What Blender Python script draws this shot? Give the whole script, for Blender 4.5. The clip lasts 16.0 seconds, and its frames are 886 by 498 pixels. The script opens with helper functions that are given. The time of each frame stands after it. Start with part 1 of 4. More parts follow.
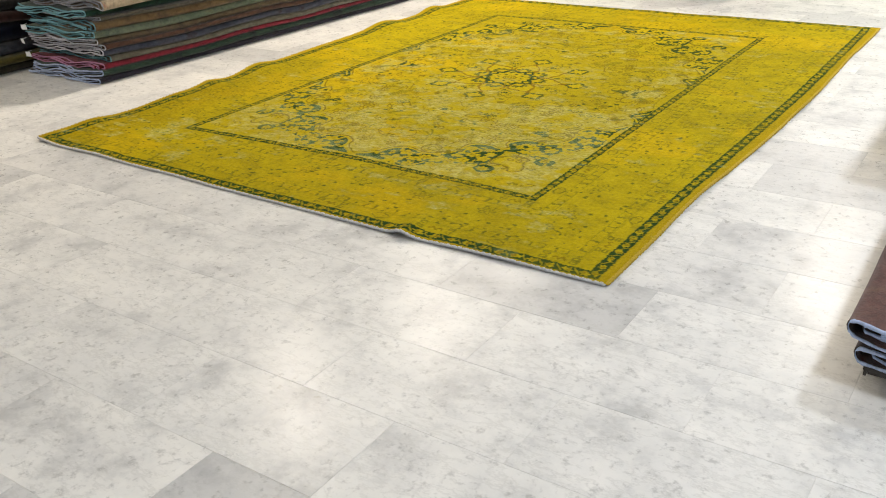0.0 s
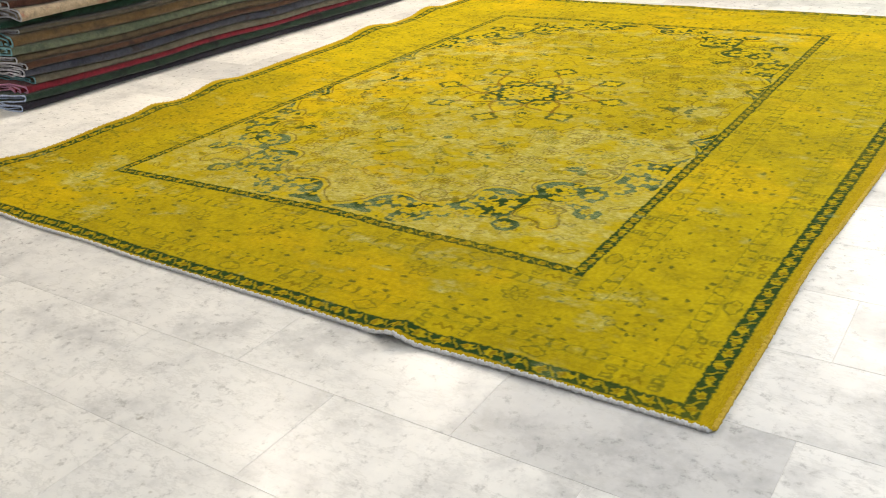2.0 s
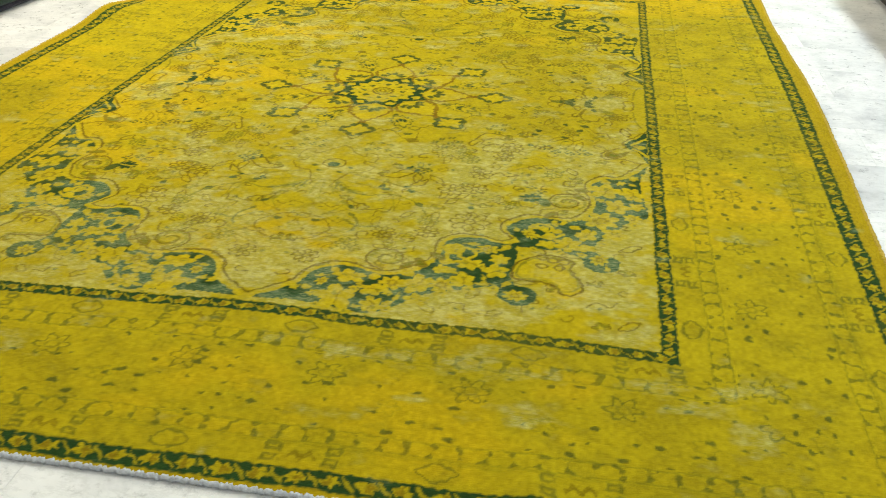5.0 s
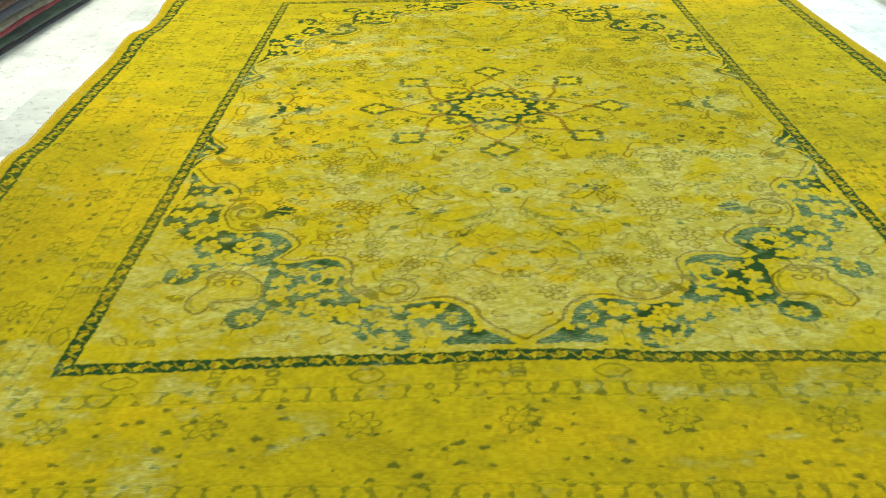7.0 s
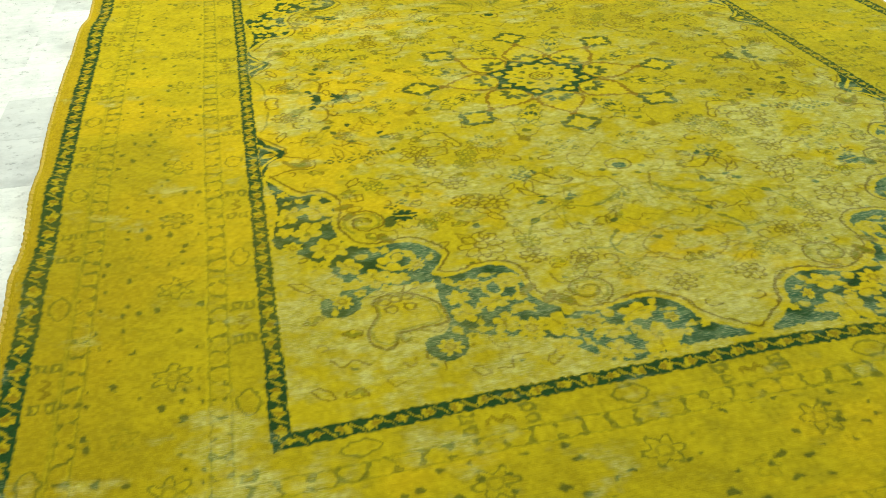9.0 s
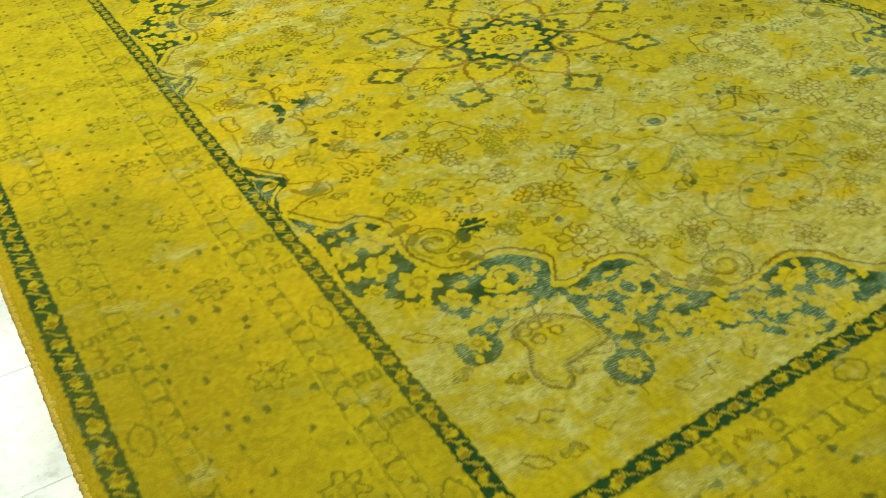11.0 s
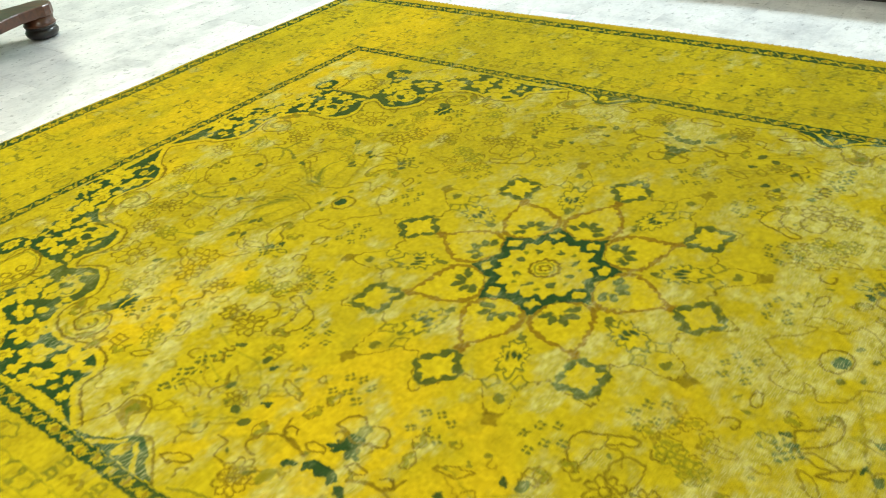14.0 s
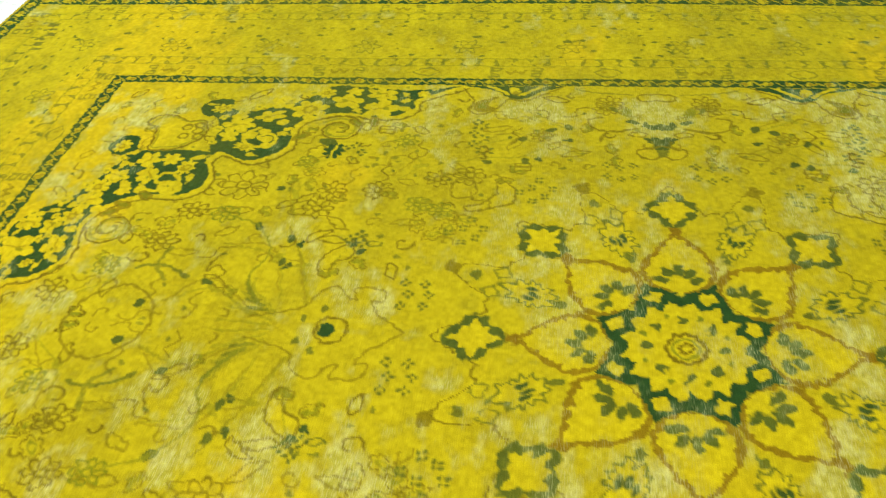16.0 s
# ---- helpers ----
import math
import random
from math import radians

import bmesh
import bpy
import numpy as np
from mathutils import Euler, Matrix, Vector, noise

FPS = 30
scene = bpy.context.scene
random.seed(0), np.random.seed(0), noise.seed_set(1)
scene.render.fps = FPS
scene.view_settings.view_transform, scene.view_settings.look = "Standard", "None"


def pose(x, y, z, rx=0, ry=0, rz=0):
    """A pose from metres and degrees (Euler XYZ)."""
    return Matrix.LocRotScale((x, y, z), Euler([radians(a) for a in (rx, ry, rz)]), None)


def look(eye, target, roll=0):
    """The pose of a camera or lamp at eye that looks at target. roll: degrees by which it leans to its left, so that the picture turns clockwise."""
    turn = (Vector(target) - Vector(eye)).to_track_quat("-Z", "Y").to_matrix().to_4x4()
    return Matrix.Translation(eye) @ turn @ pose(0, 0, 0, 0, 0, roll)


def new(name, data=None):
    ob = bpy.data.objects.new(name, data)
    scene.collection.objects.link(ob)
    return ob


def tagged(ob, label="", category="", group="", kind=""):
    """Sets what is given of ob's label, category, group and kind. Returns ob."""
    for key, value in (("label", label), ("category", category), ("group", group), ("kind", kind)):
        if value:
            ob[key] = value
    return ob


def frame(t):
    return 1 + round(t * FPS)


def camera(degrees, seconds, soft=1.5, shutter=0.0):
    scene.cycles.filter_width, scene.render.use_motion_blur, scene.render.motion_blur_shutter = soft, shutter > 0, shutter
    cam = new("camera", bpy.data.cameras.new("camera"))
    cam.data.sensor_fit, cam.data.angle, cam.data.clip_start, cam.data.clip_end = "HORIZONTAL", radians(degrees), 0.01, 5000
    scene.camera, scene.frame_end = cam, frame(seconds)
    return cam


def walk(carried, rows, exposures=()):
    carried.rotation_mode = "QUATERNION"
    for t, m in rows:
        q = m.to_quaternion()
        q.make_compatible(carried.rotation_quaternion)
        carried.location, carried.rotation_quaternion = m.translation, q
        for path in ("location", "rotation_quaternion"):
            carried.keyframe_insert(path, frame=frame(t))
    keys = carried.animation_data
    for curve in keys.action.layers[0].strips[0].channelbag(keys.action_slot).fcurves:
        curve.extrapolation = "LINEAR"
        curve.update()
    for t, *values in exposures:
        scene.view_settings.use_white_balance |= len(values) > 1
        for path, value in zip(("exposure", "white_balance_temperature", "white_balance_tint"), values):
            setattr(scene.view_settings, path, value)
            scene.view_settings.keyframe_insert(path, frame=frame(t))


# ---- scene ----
cam = camera(53.2, 16.0, soft=1.0)
PATH = [
    (0, (2.39, -4.143, 1.284), (1.36, -2.665, 0.415), -2.5),
    (0.5, (2.315, -3.874, 1.249), (1.177, -2.458, 0.412), -3.9),
    (1, (2.167, -3.684, 1.196), (0.998, -2.271, 0.399), -4.0),
    (1.5, (1.954, -3.515, 1.164), (0.836, -2.042, 0.403), -3.8),
    (2, (1.826, -3.357, 1.102), (0.797, -1.877, 0.235), -3.8),
    (2.5, (1.667, -3.127, 1.056), (0.739, -1.656, 0.069), -2.2),
    (3, (1.553, -3.031, 1.046), (0.735, -1.535, 0.001), -1.3),
    (3.5, (1.376, -3.005, 1.054), (0.678, -1.456, 0.0), -1.1),
    (3.7, (1.284, -2.994, 1.064), (0.643, -1.41, 0.024), -1.1),
    (5.8, (0.353, -2.951, 1.119), (0.225, -1.193, 0.174), 0.7),
    (6, (0.256, -2.992, 1.134), (0.16, -1.222, 0.208), 0.5),
    (6.5, (0.076, -2.973, 1.109), (0.032, -1.204, 0.178), -0.1),
    (7, (-0.155, -2.873, 1.088), (-0.171, -1.135, 0.098), -0.9),
    (7.5, (-0.34, -2.81, 1.085), (-0.313, -1.108, 0.034), -0.5),
    (8, (-0.587, -2.777, 1.108), (-0.434, -1.085, 0.052), 0.3),
    (8.5, (-0.725, -2.739, 1.105), (-0.446, -1.059, 0.056), 0.1),
    (9, (-0.892, -2.57, 1.077), (-0.536, -0.922, 0.002), -1.2),
    (9.2, (-0.965, -2.523, 1.073), (-0.609, -0.887, -0.021), -2.1),
    (11.3, (-1.39, -1.985, 1.056), (-0.579, -0.593, -0.129), -4.5),
    (11.5, (-1.401, -1.919, 1.056), (-0.562, -0.548, -0.133), -4.2),
    (12, (-1.491, -1.756, 1.088), (-0.516, -0.426, -0.045), -3.1),
    (12.5, (-1.591, -1.6, 1.142), (-0.45, -0.324, 0.107), -3.9),
    (13, (-1.569, -1.45, 1.115), (-0.374, -0.218, 0.087), -4.5),
    (13.5, (-1.454, -1.164, 1.111), (-0.262, 0.048, 0.059), -6.0),
    (14, (-1.384, -0.948, 1.125), (-0.123, 0.191, 0.07), -7.1),
    (14.5, (-1.34, -0.634, 1.146), (0.06, 0.279, 0.049), -5.8),
    (15, (-1.272, -0.37, 1.118), (0.176, 0.36, -0.052), -6.9),
    (15.5, (-1.165, -0.06, 1.115), (0.308, 0.462, -0.132), -5.6),
    (16, (-1.121, 0.215, 1.149), (0.401, 0.489, -0.119), -4.5),
]
# the clip's camera drifts to a cooler, greener balance once the rug fills its picture
EXPOSURES = [(0.0, 0.27, 6400, 10), (1.5, 0.46, 6450, 10), (3.5, 0.3, 6400, 8), (6.0, 0.45, 5850, -5), (7.6, 0.56, 5700, -12), (9.0, 0.42, 5700, -11), (11.5, 0.33, 5720, -11), (13.5, 0.38, 5880, -4), (16.0, 0.47, 5900, -8)]
walk(cam, [(t, look(eye, target, roll)) for t, eye, target, roll in PATH], EXPOSURES)

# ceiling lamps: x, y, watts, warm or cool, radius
# first three follow the row of floor glares; others unseen, added to balance brightness
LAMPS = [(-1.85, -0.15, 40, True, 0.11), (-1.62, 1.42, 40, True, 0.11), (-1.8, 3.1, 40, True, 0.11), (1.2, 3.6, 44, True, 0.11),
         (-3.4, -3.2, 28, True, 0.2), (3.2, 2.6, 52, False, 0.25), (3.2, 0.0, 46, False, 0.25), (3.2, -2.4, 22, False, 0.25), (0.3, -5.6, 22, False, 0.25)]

# ---------------------------------------------------------------- light
# ceiling 2.85 m above the floor
CEIL = 2.85
world = bpy.data.worlds.new("world")
scene.world = world
world.use_nodes = True
world.node_tree.nodes["Background"].inputs[0].default_value = (0.75, 0.85, 1.0, 1)
world.node_tree.nodes["Background"].inputs[1].default_value = 0.05


# ---------------------------------------------------------------- materials
class Nodes:
    """Short hand for a node material."""

    def __init__(self, name, rough=0.8, metal=0.0, spec=0.5):
        self.mat = bpy.data.materials.new(name)
        self.mat.use_nodes = True
        self.tree = self.mat.node_tree
        self.bsdf = self.tree.nodes["Principled BSDF"]
        self.put(self.bsdf, "Roughness", rough)
        self.put(self.bsdf, "Metallic", metal)
        self.put(self.bsdf, "Specular IOR Level", spec)

    def node(self, kind, **inputs):
        n = self.tree.nodes.new(kind)
        for k, v in inputs.items():
            self.put(n, k.replace("_", " "), v)
        return n

    def put(self, n, socket, value):
        if isinstance(value, bpy.types.NodeSocket):
            self.tree.links.new(value, n.inputs[socket])
        else:
            n.inputs[socket].default_value = value

    def coords(self, scale=(1, 1, 1), shift=None):
        c = self.node("ShaderNodeTexCoord").outputs["Object"]
        m = self.node("ShaderNodeMapping", Vector=c, Scale=scale)
        if shift is not None:
            self.put(m, "Location", shift)
        return m.outputs[0]

    def world_coords(self, scale=(1, 1, 1)):
        c = self.node("ShaderNodeNewGeometry").outputs["Position"]
        return self.node("ShaderNodeMapping", Vector=c, Scale=scale).outputs[0]

    def noise(self, vec, scale, detail=4.0, rough=0.55):
        return self.node("ShaderNodeTexNoise", Vector=vec, Scale=scale, Detail=detail, Roughness=rough).outputs["Fac"]

    def ramp(self, fac, stops):
        n = self.node("ShaderNodeValToRGB", Fac=fac)
        el = n.color_ramp.elements
        while len(el) < len(stops):
            el.new(0.5)
        for e, (p, c) in zip(el, stops):
            e.position = p
            e.color = (*c, 1) if len(c) == 3 else c
        return n.outputs[0]

    def mix(self, fac, a, b, mode="MIX"):
        n = self.tree.nodes.new("ShaderNodeMix")
        n.data_type, n.blend_type = "RGBA", mode
        for i, v in ((0, fac), (6, a), (7, b)):
            if isinstance(v, bpy.types.NodeSocket):
                self.tree.links.new(v, n.inputs[i])
            else:
                n.inputs[i].default_value = (*v, 1) if isinstance(v, tuple) and len(v) == 3 else v
        return n.outputs[2]

    def math(self, op, a, b=0.0, c=0.0):
        n = self.tree.nodes.new("ShaderNodeMath")
        n.operation = op
        for i, v in enumerate((a, b, c)):
            self.put(n, i, v)
        return n.outputs[0]

    def bump(self, height, strength=0.3, distance=0.002):
        self.put(self.bsdf, "Normal", self.node("ShaderNodeBump", Height=height, Strength=strength, Distance=distance).outputs[0])

    def colour(self, c):
        self.put(self.bsdf, "Base Color", c)


def marble_material():
    n = Nodes("marble", rough=0.3, spec=0.28)
    pick = n.node("ShaderNodeObjectInfo").outputs["Random"]
    off = n.node("ShaderNodeCombineXYZ", X=n.math("MULTIPLY", pick, 37.0), Y=n.math("MULTIPLY", pick, 91.0), Z=n.math("MULTIPLY", pick, 13.0))
    geo = n.node("ShaderNodeNewGeometry")
    vec = n.tree.nodes.new("ShaderNodeVectorMath")
    n.put(vec, 0, geo.outputs["Position"])
    n.put(vec, 1, off.outputs[0])
    v = vec.outputs[0]
    cloud = n.noise(v, 5.0, 9.0, 0.66)
    grain = n.noise(v, 38.0, 5.0, 0.7)
    base = n.ramp(cloud, [(0.32, (0.50, 0.505, 0.515)), (0.48, (0.71, 0.71, 0.708)), (0.66, (0.80, 0.795, 0.785))])
    tone = n.ramp(pick, [(0.0, (0.76, 0.765, 0.78)), (0.12, (0.87, 0.87, 0.88)), (0.24, (0.97, 0.97, 0.97)), (0.72, (1.0, 1.0, 1.0)), (1.0, (1.05, 1.045, 1.035))])
    c = n.mix(1.0, base, tone, "MULTIPLY")
    spots = n.ramp(grain, [(0.32, (0.66, 0.66, 0.67)), (0.46, (1, 1, 1))])
    c = n.mix(0.68, c, spots, "MULTIPLY")
    # sparse dark flecks
    fleck = n.noise(v, 14.0, 3.0, 0.8)
    c = n.mix(n.ramp(fleck, [(0.69, (0, 0, 0)), (0.78, (0.7, 0.7, 0.7))]), c, (0.30, 0.285, 0.25))
    vein = n.noise(n.node("ShaderNodeMapping", Vector=v, Scale=(2.0, 5.0, 1.0), Rotation=(0, 0, 0.5)).outputs[0], 2.6, 7.0, 0.7)
    c = n.mix(n.ramp(vein, [(0.47, (0, 0, 0)), (0.5, (0.28, 0.28, 0.28)), (0.53, (0, 0, 0))]), c, (0.42, 0.42, 0.41))
    n.colour(c)
    n.put(n.bsdf, "Roughness", n.math("MULTIPLY_ADD", grain, 0.2, 0.20))
    n.bump(grain, 0.06, 0.001)
    return n.mat


def dyed_pile_material():
    n = Nodes("dyed_pile", rough=0.85, spec=0.03)
    c = n.node("ShaderNodeAttribute")
    c.attribute_name = "dye"
    v = n.coords()
    fine = n.noise(v, 420.0, 2.0, 0.6)
    # weft rows run across the rug
    rows = n.noise(n.coords((40, 420, 1)), 1.0, 2.0, 0.5)
    col = n.mix(1.0, c.outputs["Color"], n.ramp(fine, [(0.25, (0.86, 0.86, 0.86)), (0.75, (1.12, 1.12, 1.12))]), "MULTIPLY")
    col = n.mix(1.0, col, n.ramp(rows, [(0.3, (0.93, 0.93, 0.93)), (0.7, (1.06, 1.06, 1.06))]), "MULTIPLY")
    # where the pile is gone the foundation's threads show in short pale rows
    thread = n.noise(n.coords((70, 380, 1)), 1.0, 1.0, 0.4)
    show = n.math("MULTIPLY", c.outputs["Alpha"], n.ramp(thread, [(0.50, (0, 0, 0)), (0.68, (0.34, 0.34, 0.34))]))
    col = n.mix(show, col, (0.52, 0.48, 0.22))
    n.colour(col)
    n.put(n.bsdf, "Roughness", n.math("MULTIPLY_ADD", rows, -0.3, 0.88))
    n.bump(n.math("ADD", fine, rows), 0.5, 0.0018)
    return n.mat


def wool_material(name, a, b, c=None, scale=9.0):
    """Worn wool pile of two or three colours, in patches along the fold."""
    a, b, c = (tuple(0.47 * v for v in k) for k in (a, b, c or a))
    n = Nodes(name, rough=0.92, spec=0.15)
    v = n.coords((1.0, 1.0, 1.0))
    big = n.noise(v, scale, 4.0, 0.65)
    col = n.ramp(big, [(0.36, a), (0.54, b), (0.66, c)])
    motif = n.noise(v, 46.0, 3.0, 0.6)
    col = n.mix(1.0, col, n.ramp(motif, [(0.34, (0.72, 0.72, 0.72)), (0.5, (1, 1, 1)), (0.66, (1.2, 1.18, 1.15))]), "MULTIPLY")
    fine = n.noise(v, 190.0, 3.0, 0.7)
    col = n.mix(1.0, col, n.ramp(fine, [(0.25, (0.6, 0.6, 0.6)), (0.75, (1.3, 1.3, 1.3))]), "MULTIPLY")
    n.colour(col)
    n.put(n.bsdf, "Sheen Weight", 0.2)
    n.bump(fine, 0.7, 0.003)
    return n.mat


def plain_material(name, c, rough=0.6, grain=30.0, amount=0.15, metal=0.0, bump=0.15):
    n = Nodes(name, rough=rough, metal=metal)
    v = n.coords()
    f = n.noise(v, grain, 5.0, 0.65)
    lo, hi = 1 - amount, 1 + amount
    n.colour(n.mix(1.0, c, n.ramp(f, [(0.3, (lo, lo, lo)), (0.7, (hi, hi, hi))]), "MULTIPLY"))
    n.bump(f, bump, 0.002)
    return n.mat


def wood_material(name, dark, light, rough=0.3, axis=(1.5, 22, 22)):
    n = Nodes(name, rough=rough)
    v = n.coords(axis)
    f = n.noise(v, 2.0, 6.0, 0.65)
    n.colour(n.ramp(f, [(0.3, dark), (0.7, light)]))
    n.put(n.bsdf, "Coat Weight", 0.35)
    n.put(n.bsdf, "Coat Roughness", 0.15)
    n.bump(f, 0.08, 0.001)
    return n.mat


def glow_material(name, c, strength):
    n = Nodes(name)
    n.put(n.bsdf, "Emission Color", (*c, 1))
    n.put(n.bsdf, "Emission Strength", strength)
    n.colour((0.8, 0.8, 0.8, 1))
    return n.mat


MARBLE = marble_material()
PILE = dyed_pile_material()
GROUT = plain_material("grout", (0.70, 0.69, 0.675), 0.9, 60, 0.2)
PLASTER = plain_material("plaster", (0.74, 0.72, 0.68), 0.85, 8, 0.05)
FRINGE = plain_material("fringe_cotton", (0.50, 0.51, 0.53), 0.95, 160, 0.25, bump=0.6)
SELVEDGE = plain_material("selvedge_wool", (0.42, 0.29, 0.02), 0.9, 220, 0.3, bump=0.6)
PALE_BLUE = plain_material("pale_blue_cotton", (0.36, 0.44, 0.64), 0.95, 90, 0.3, bump=0.6)
PALE_WHITE = plain_material("pale_cotton", (0.42, 0.43, 0.49), 0.95, 90, 0.3, bump=0.6)
LILAC = plain_material("lilac_cotton", (0.42, 0.20, 0.33), 0.95, 90, 0.3, bump=0.6)
AQUA = plain_material("aqua_cotton", (0.15, 0.32, 0.38), 0.95, 90, 0.3, bump=0.6)
TAG = plain_material("paper_tag", (0.75, 0.78, 0.82), 0.7, 40, 0.05)
WALNUT = wood_material("walnut", (0.045, 0.014, 0.006), (0.12, 0.040, 0.014), 0.3)
EBONY = wood_material("ebonised_wood", (0.006, 0.005, 0.005), (0.02, 0.015, 0.012), 0.3)
PALLET = wood_material("dark_board", (0.012, 0.009, 0.008), (0.035, 0.026, 0.02), 0.6)
GREEN_PAINT = plain_material("green_paint", (0.055, 0.12, 0.06), 0.5, 12, 0.12)
GREEN_LIGHT = plain_material("light_green_paint", (0.15, 0.22, 0.11), 0.5, 12, 0.12)
STEEL_BLUE = plain_material("blue_enamel", (0.05, 0.085, 0.13), 0.4, 30, 0.15)
RUBBER = plain_material("black_rubber", (0.012, 0.013, 0.015), 0.6, 60, 0.2)
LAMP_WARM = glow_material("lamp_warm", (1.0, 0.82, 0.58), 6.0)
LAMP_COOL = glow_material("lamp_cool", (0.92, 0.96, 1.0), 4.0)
METAL = plain_material("white_metal", (0.7, 0.7, 0.7), 0.4, 30, 0.03)


# ---------------------------------------------------------------- building helpers
def part(name, bm, material, parent=None, label="", smooth=False):
    """Links a bmesh as one mesh object under a thing or a part."""
    me = bpy.data.meshes.new(name)
    bm.to_mesh(me)
    bm.free()
    me.materials.append(material)
    if smooth:
        me.shade_smooth()
    ob = new(name, me)
    if parent is not None:
        ob.parent = parent
    if label:
        ob["label"] = label
    return ob


def box_bm(x0, y0, z0, x1, y1, z1, bevel=0.0):
    bm = bmesh.new()
    bmesh.ops.create_cube(bm, size=1.0, matrix=Matrix.Translation(((x0 + x1) / 2, (y0 + y1) / 2, (z0 + z1) / 2)) @ Matrix.Diagonal((x1 - x0, y1 - y0, z1 - z0, 1)))
    if bevel:
        bmesh.ops.bevel(bm, geom=bm.edges[:], offset=bevel, segments=2, affect="EDGES", profile=0.5)
    return bm


def lathe_bm(profile, seg=32, squash=None):
    """Turns (radius, height) pairs round the z axis."""
    bm = bmesh.new()
    rings = []
    for r, z in profile:
        rings.append([bm.verts.new((r * math.cos(2 * math.pi * k / seg), r * math.sin(2 * math.pi * k / seg), z)) for k in range(seg)])
    for a, b in zip(rings, rings[1:]):
        for k in range(seg):
            bm.faces.new((a[k], a[(k + 1) % seg], b[(k + 1) % seg], b[k]))
    bm.faces.new(rings[0][::-1])
    bm.faces.new(rings[-1])
    return bm


def prism_bm(outline, z0, z1, bevel=0.0):
    bm = bmesh.new()
    low = [bm.verts.new((x, y, z0)) for x, y in outline]
    face = bm.faces.new(low)
    up = bmesh.ops.extrude_face_region(bm, geom=[face])
    bmesh.ops.translate(bm, vec=(0, 0, z1 - z0), verts=[v for v in up["geom"] if isinstance(v, bmesh.types.BMVert)])
    bmesh.ops.recalc_face_normals(bm, faces=bm.faces[:])
    if bevel:
        edges = [e for e in bm.edges if abs(e.verts[0].co.z - e.verts[1].co.z) < 1e-6]
        bmesh.ops.bevel(bm, geom=edges, offset=bevel, segments=3, affect="EDGES", profile=0.5)
    return bm


def grid_mesh(name, verts, nu, nv, closed_u=False):
    """A mesh from an array of nv rows of nu points."""
    me = bpy.data.meshes.new(name)
    v = np.asarray(verts, dtype=np.float32).reshape(-1, 3)
    iu = np.arange(nu if closed_u else nu - 1)
    jv = np.arange(nv - 1)
    a = (jv[:, None] * nu + iu[None, :])
    b = (jv[:, None] * nu + (iu[None, :] + 1) % nu)
    quads = np.stack([a, b, b + nu, a + nu], axis=-1).reshape(-1, 4)
    me.vertices.add(len(v))
    me.vertices.foreach_set("co", v.ravel())
    me.loops.add(quads.size)
    me.loops.foreach_set("vertex_index", quads.ravel().astype(np.int32))
    me.polygons.add(len(quads))
    me.polygons.foreach_set("loop_start", np.arange(0, quads.size, 4, dtype=np.int32))
    me.update(calc_edges=True)
    me.shade_smooth()
    return me


def lattice(x, y, cell, seed):
    """Smooth value noise from 0 to 1 on a lattice of that cell, for arrays (or numbers)."""
    rng = np.random.RandomState(seed)
    table = rng.rand(256, 256)
    sx, sy = (cell, cell) if np.isscalar(cell) else cell
    u, w = np.asarray(x, dtype=float) / sx + 128, np.asarray(y, dtype=float) / sy + 128
    i, j = np.floor(u).astype(int), np.floor(w).astype(int)
    f, g = u - i, w - j
    f, g = f * f * (3 - 2 * f), g * g * (3 - 2 * g)
    at = lambda p, q: table[p % 256, q % 256]
    return (at(i, j) * (1 - f) + at(i + 1, j) * f) * (1 - g) + (at(i, j + 1) * (1 - f) + at(i + 1, j + 1) * f) * g


def cloudy(x, y, cell, seed, octaves=4):
    sx, sy = (cell, cell) if np.isscalar(cell) else cell
    total, weight = 0, 0
    for k in range(octaves):
        total = total + lattice(x, y, (sx / 2 ** k, sy / 2 ** k), seed + k) * 0.6 ** k
        weight += 0.6 ** k
    return total / weight


def step(a, b, x):
    t = np.clip((x - a) / (b - a), 0, 1)
    return t * t * (3 - 2 * t)


# ---------------------------------------------------------------- structure
X0, X1, Y0, Y1 = -4.6, 4.4, -7.0, 4.86
TX, TY = 0.592, 0.3065

floor = tagged(part("floor", box_bm(X0, Y0, -0.12, X1, Y1, -0.0009), GROUT), "white and grey marble tile floor with tight joints", "floor", kind="structure")
tagged(part("wall_north", box_bm(X0, Y1, -0.12, X1, Y1 + 0.2, CEIL), PLASTER), "plain off-white plastered wall", "wall", kind="structure")
tagged(part("wall_south", box_bm(X0, Y0 - 0.2, -0.12, X1, Y0, CEIL), PLASTER), "plain off-white plastered wall", "wall", kind="structure")
tagged(part("wall_east", box_bm(X1, Y0 - 0.2, -0.12, X1 + 0.2, Y1 + 0.2, CEIL), PLASTER), "plain off-white plastered wall", "wall", kind="structure")
tagged(part("wall_west", box_bm(X0 - 0.2, Y0 - 0.2, -0.12, X0, Y1 + 0.2, CEIL), PLASTER), "plain off-white plastered wall", "wall", kind="structure")
tagged(part("ceiling", box_bm(X0 - 0.2, Y0 - 0.2, CEIL, X1 + 0.2, Y1 + 0.2, CEIL + 0.15), PLASTER), "plain white ceiling", "ceiling", kind="structure")


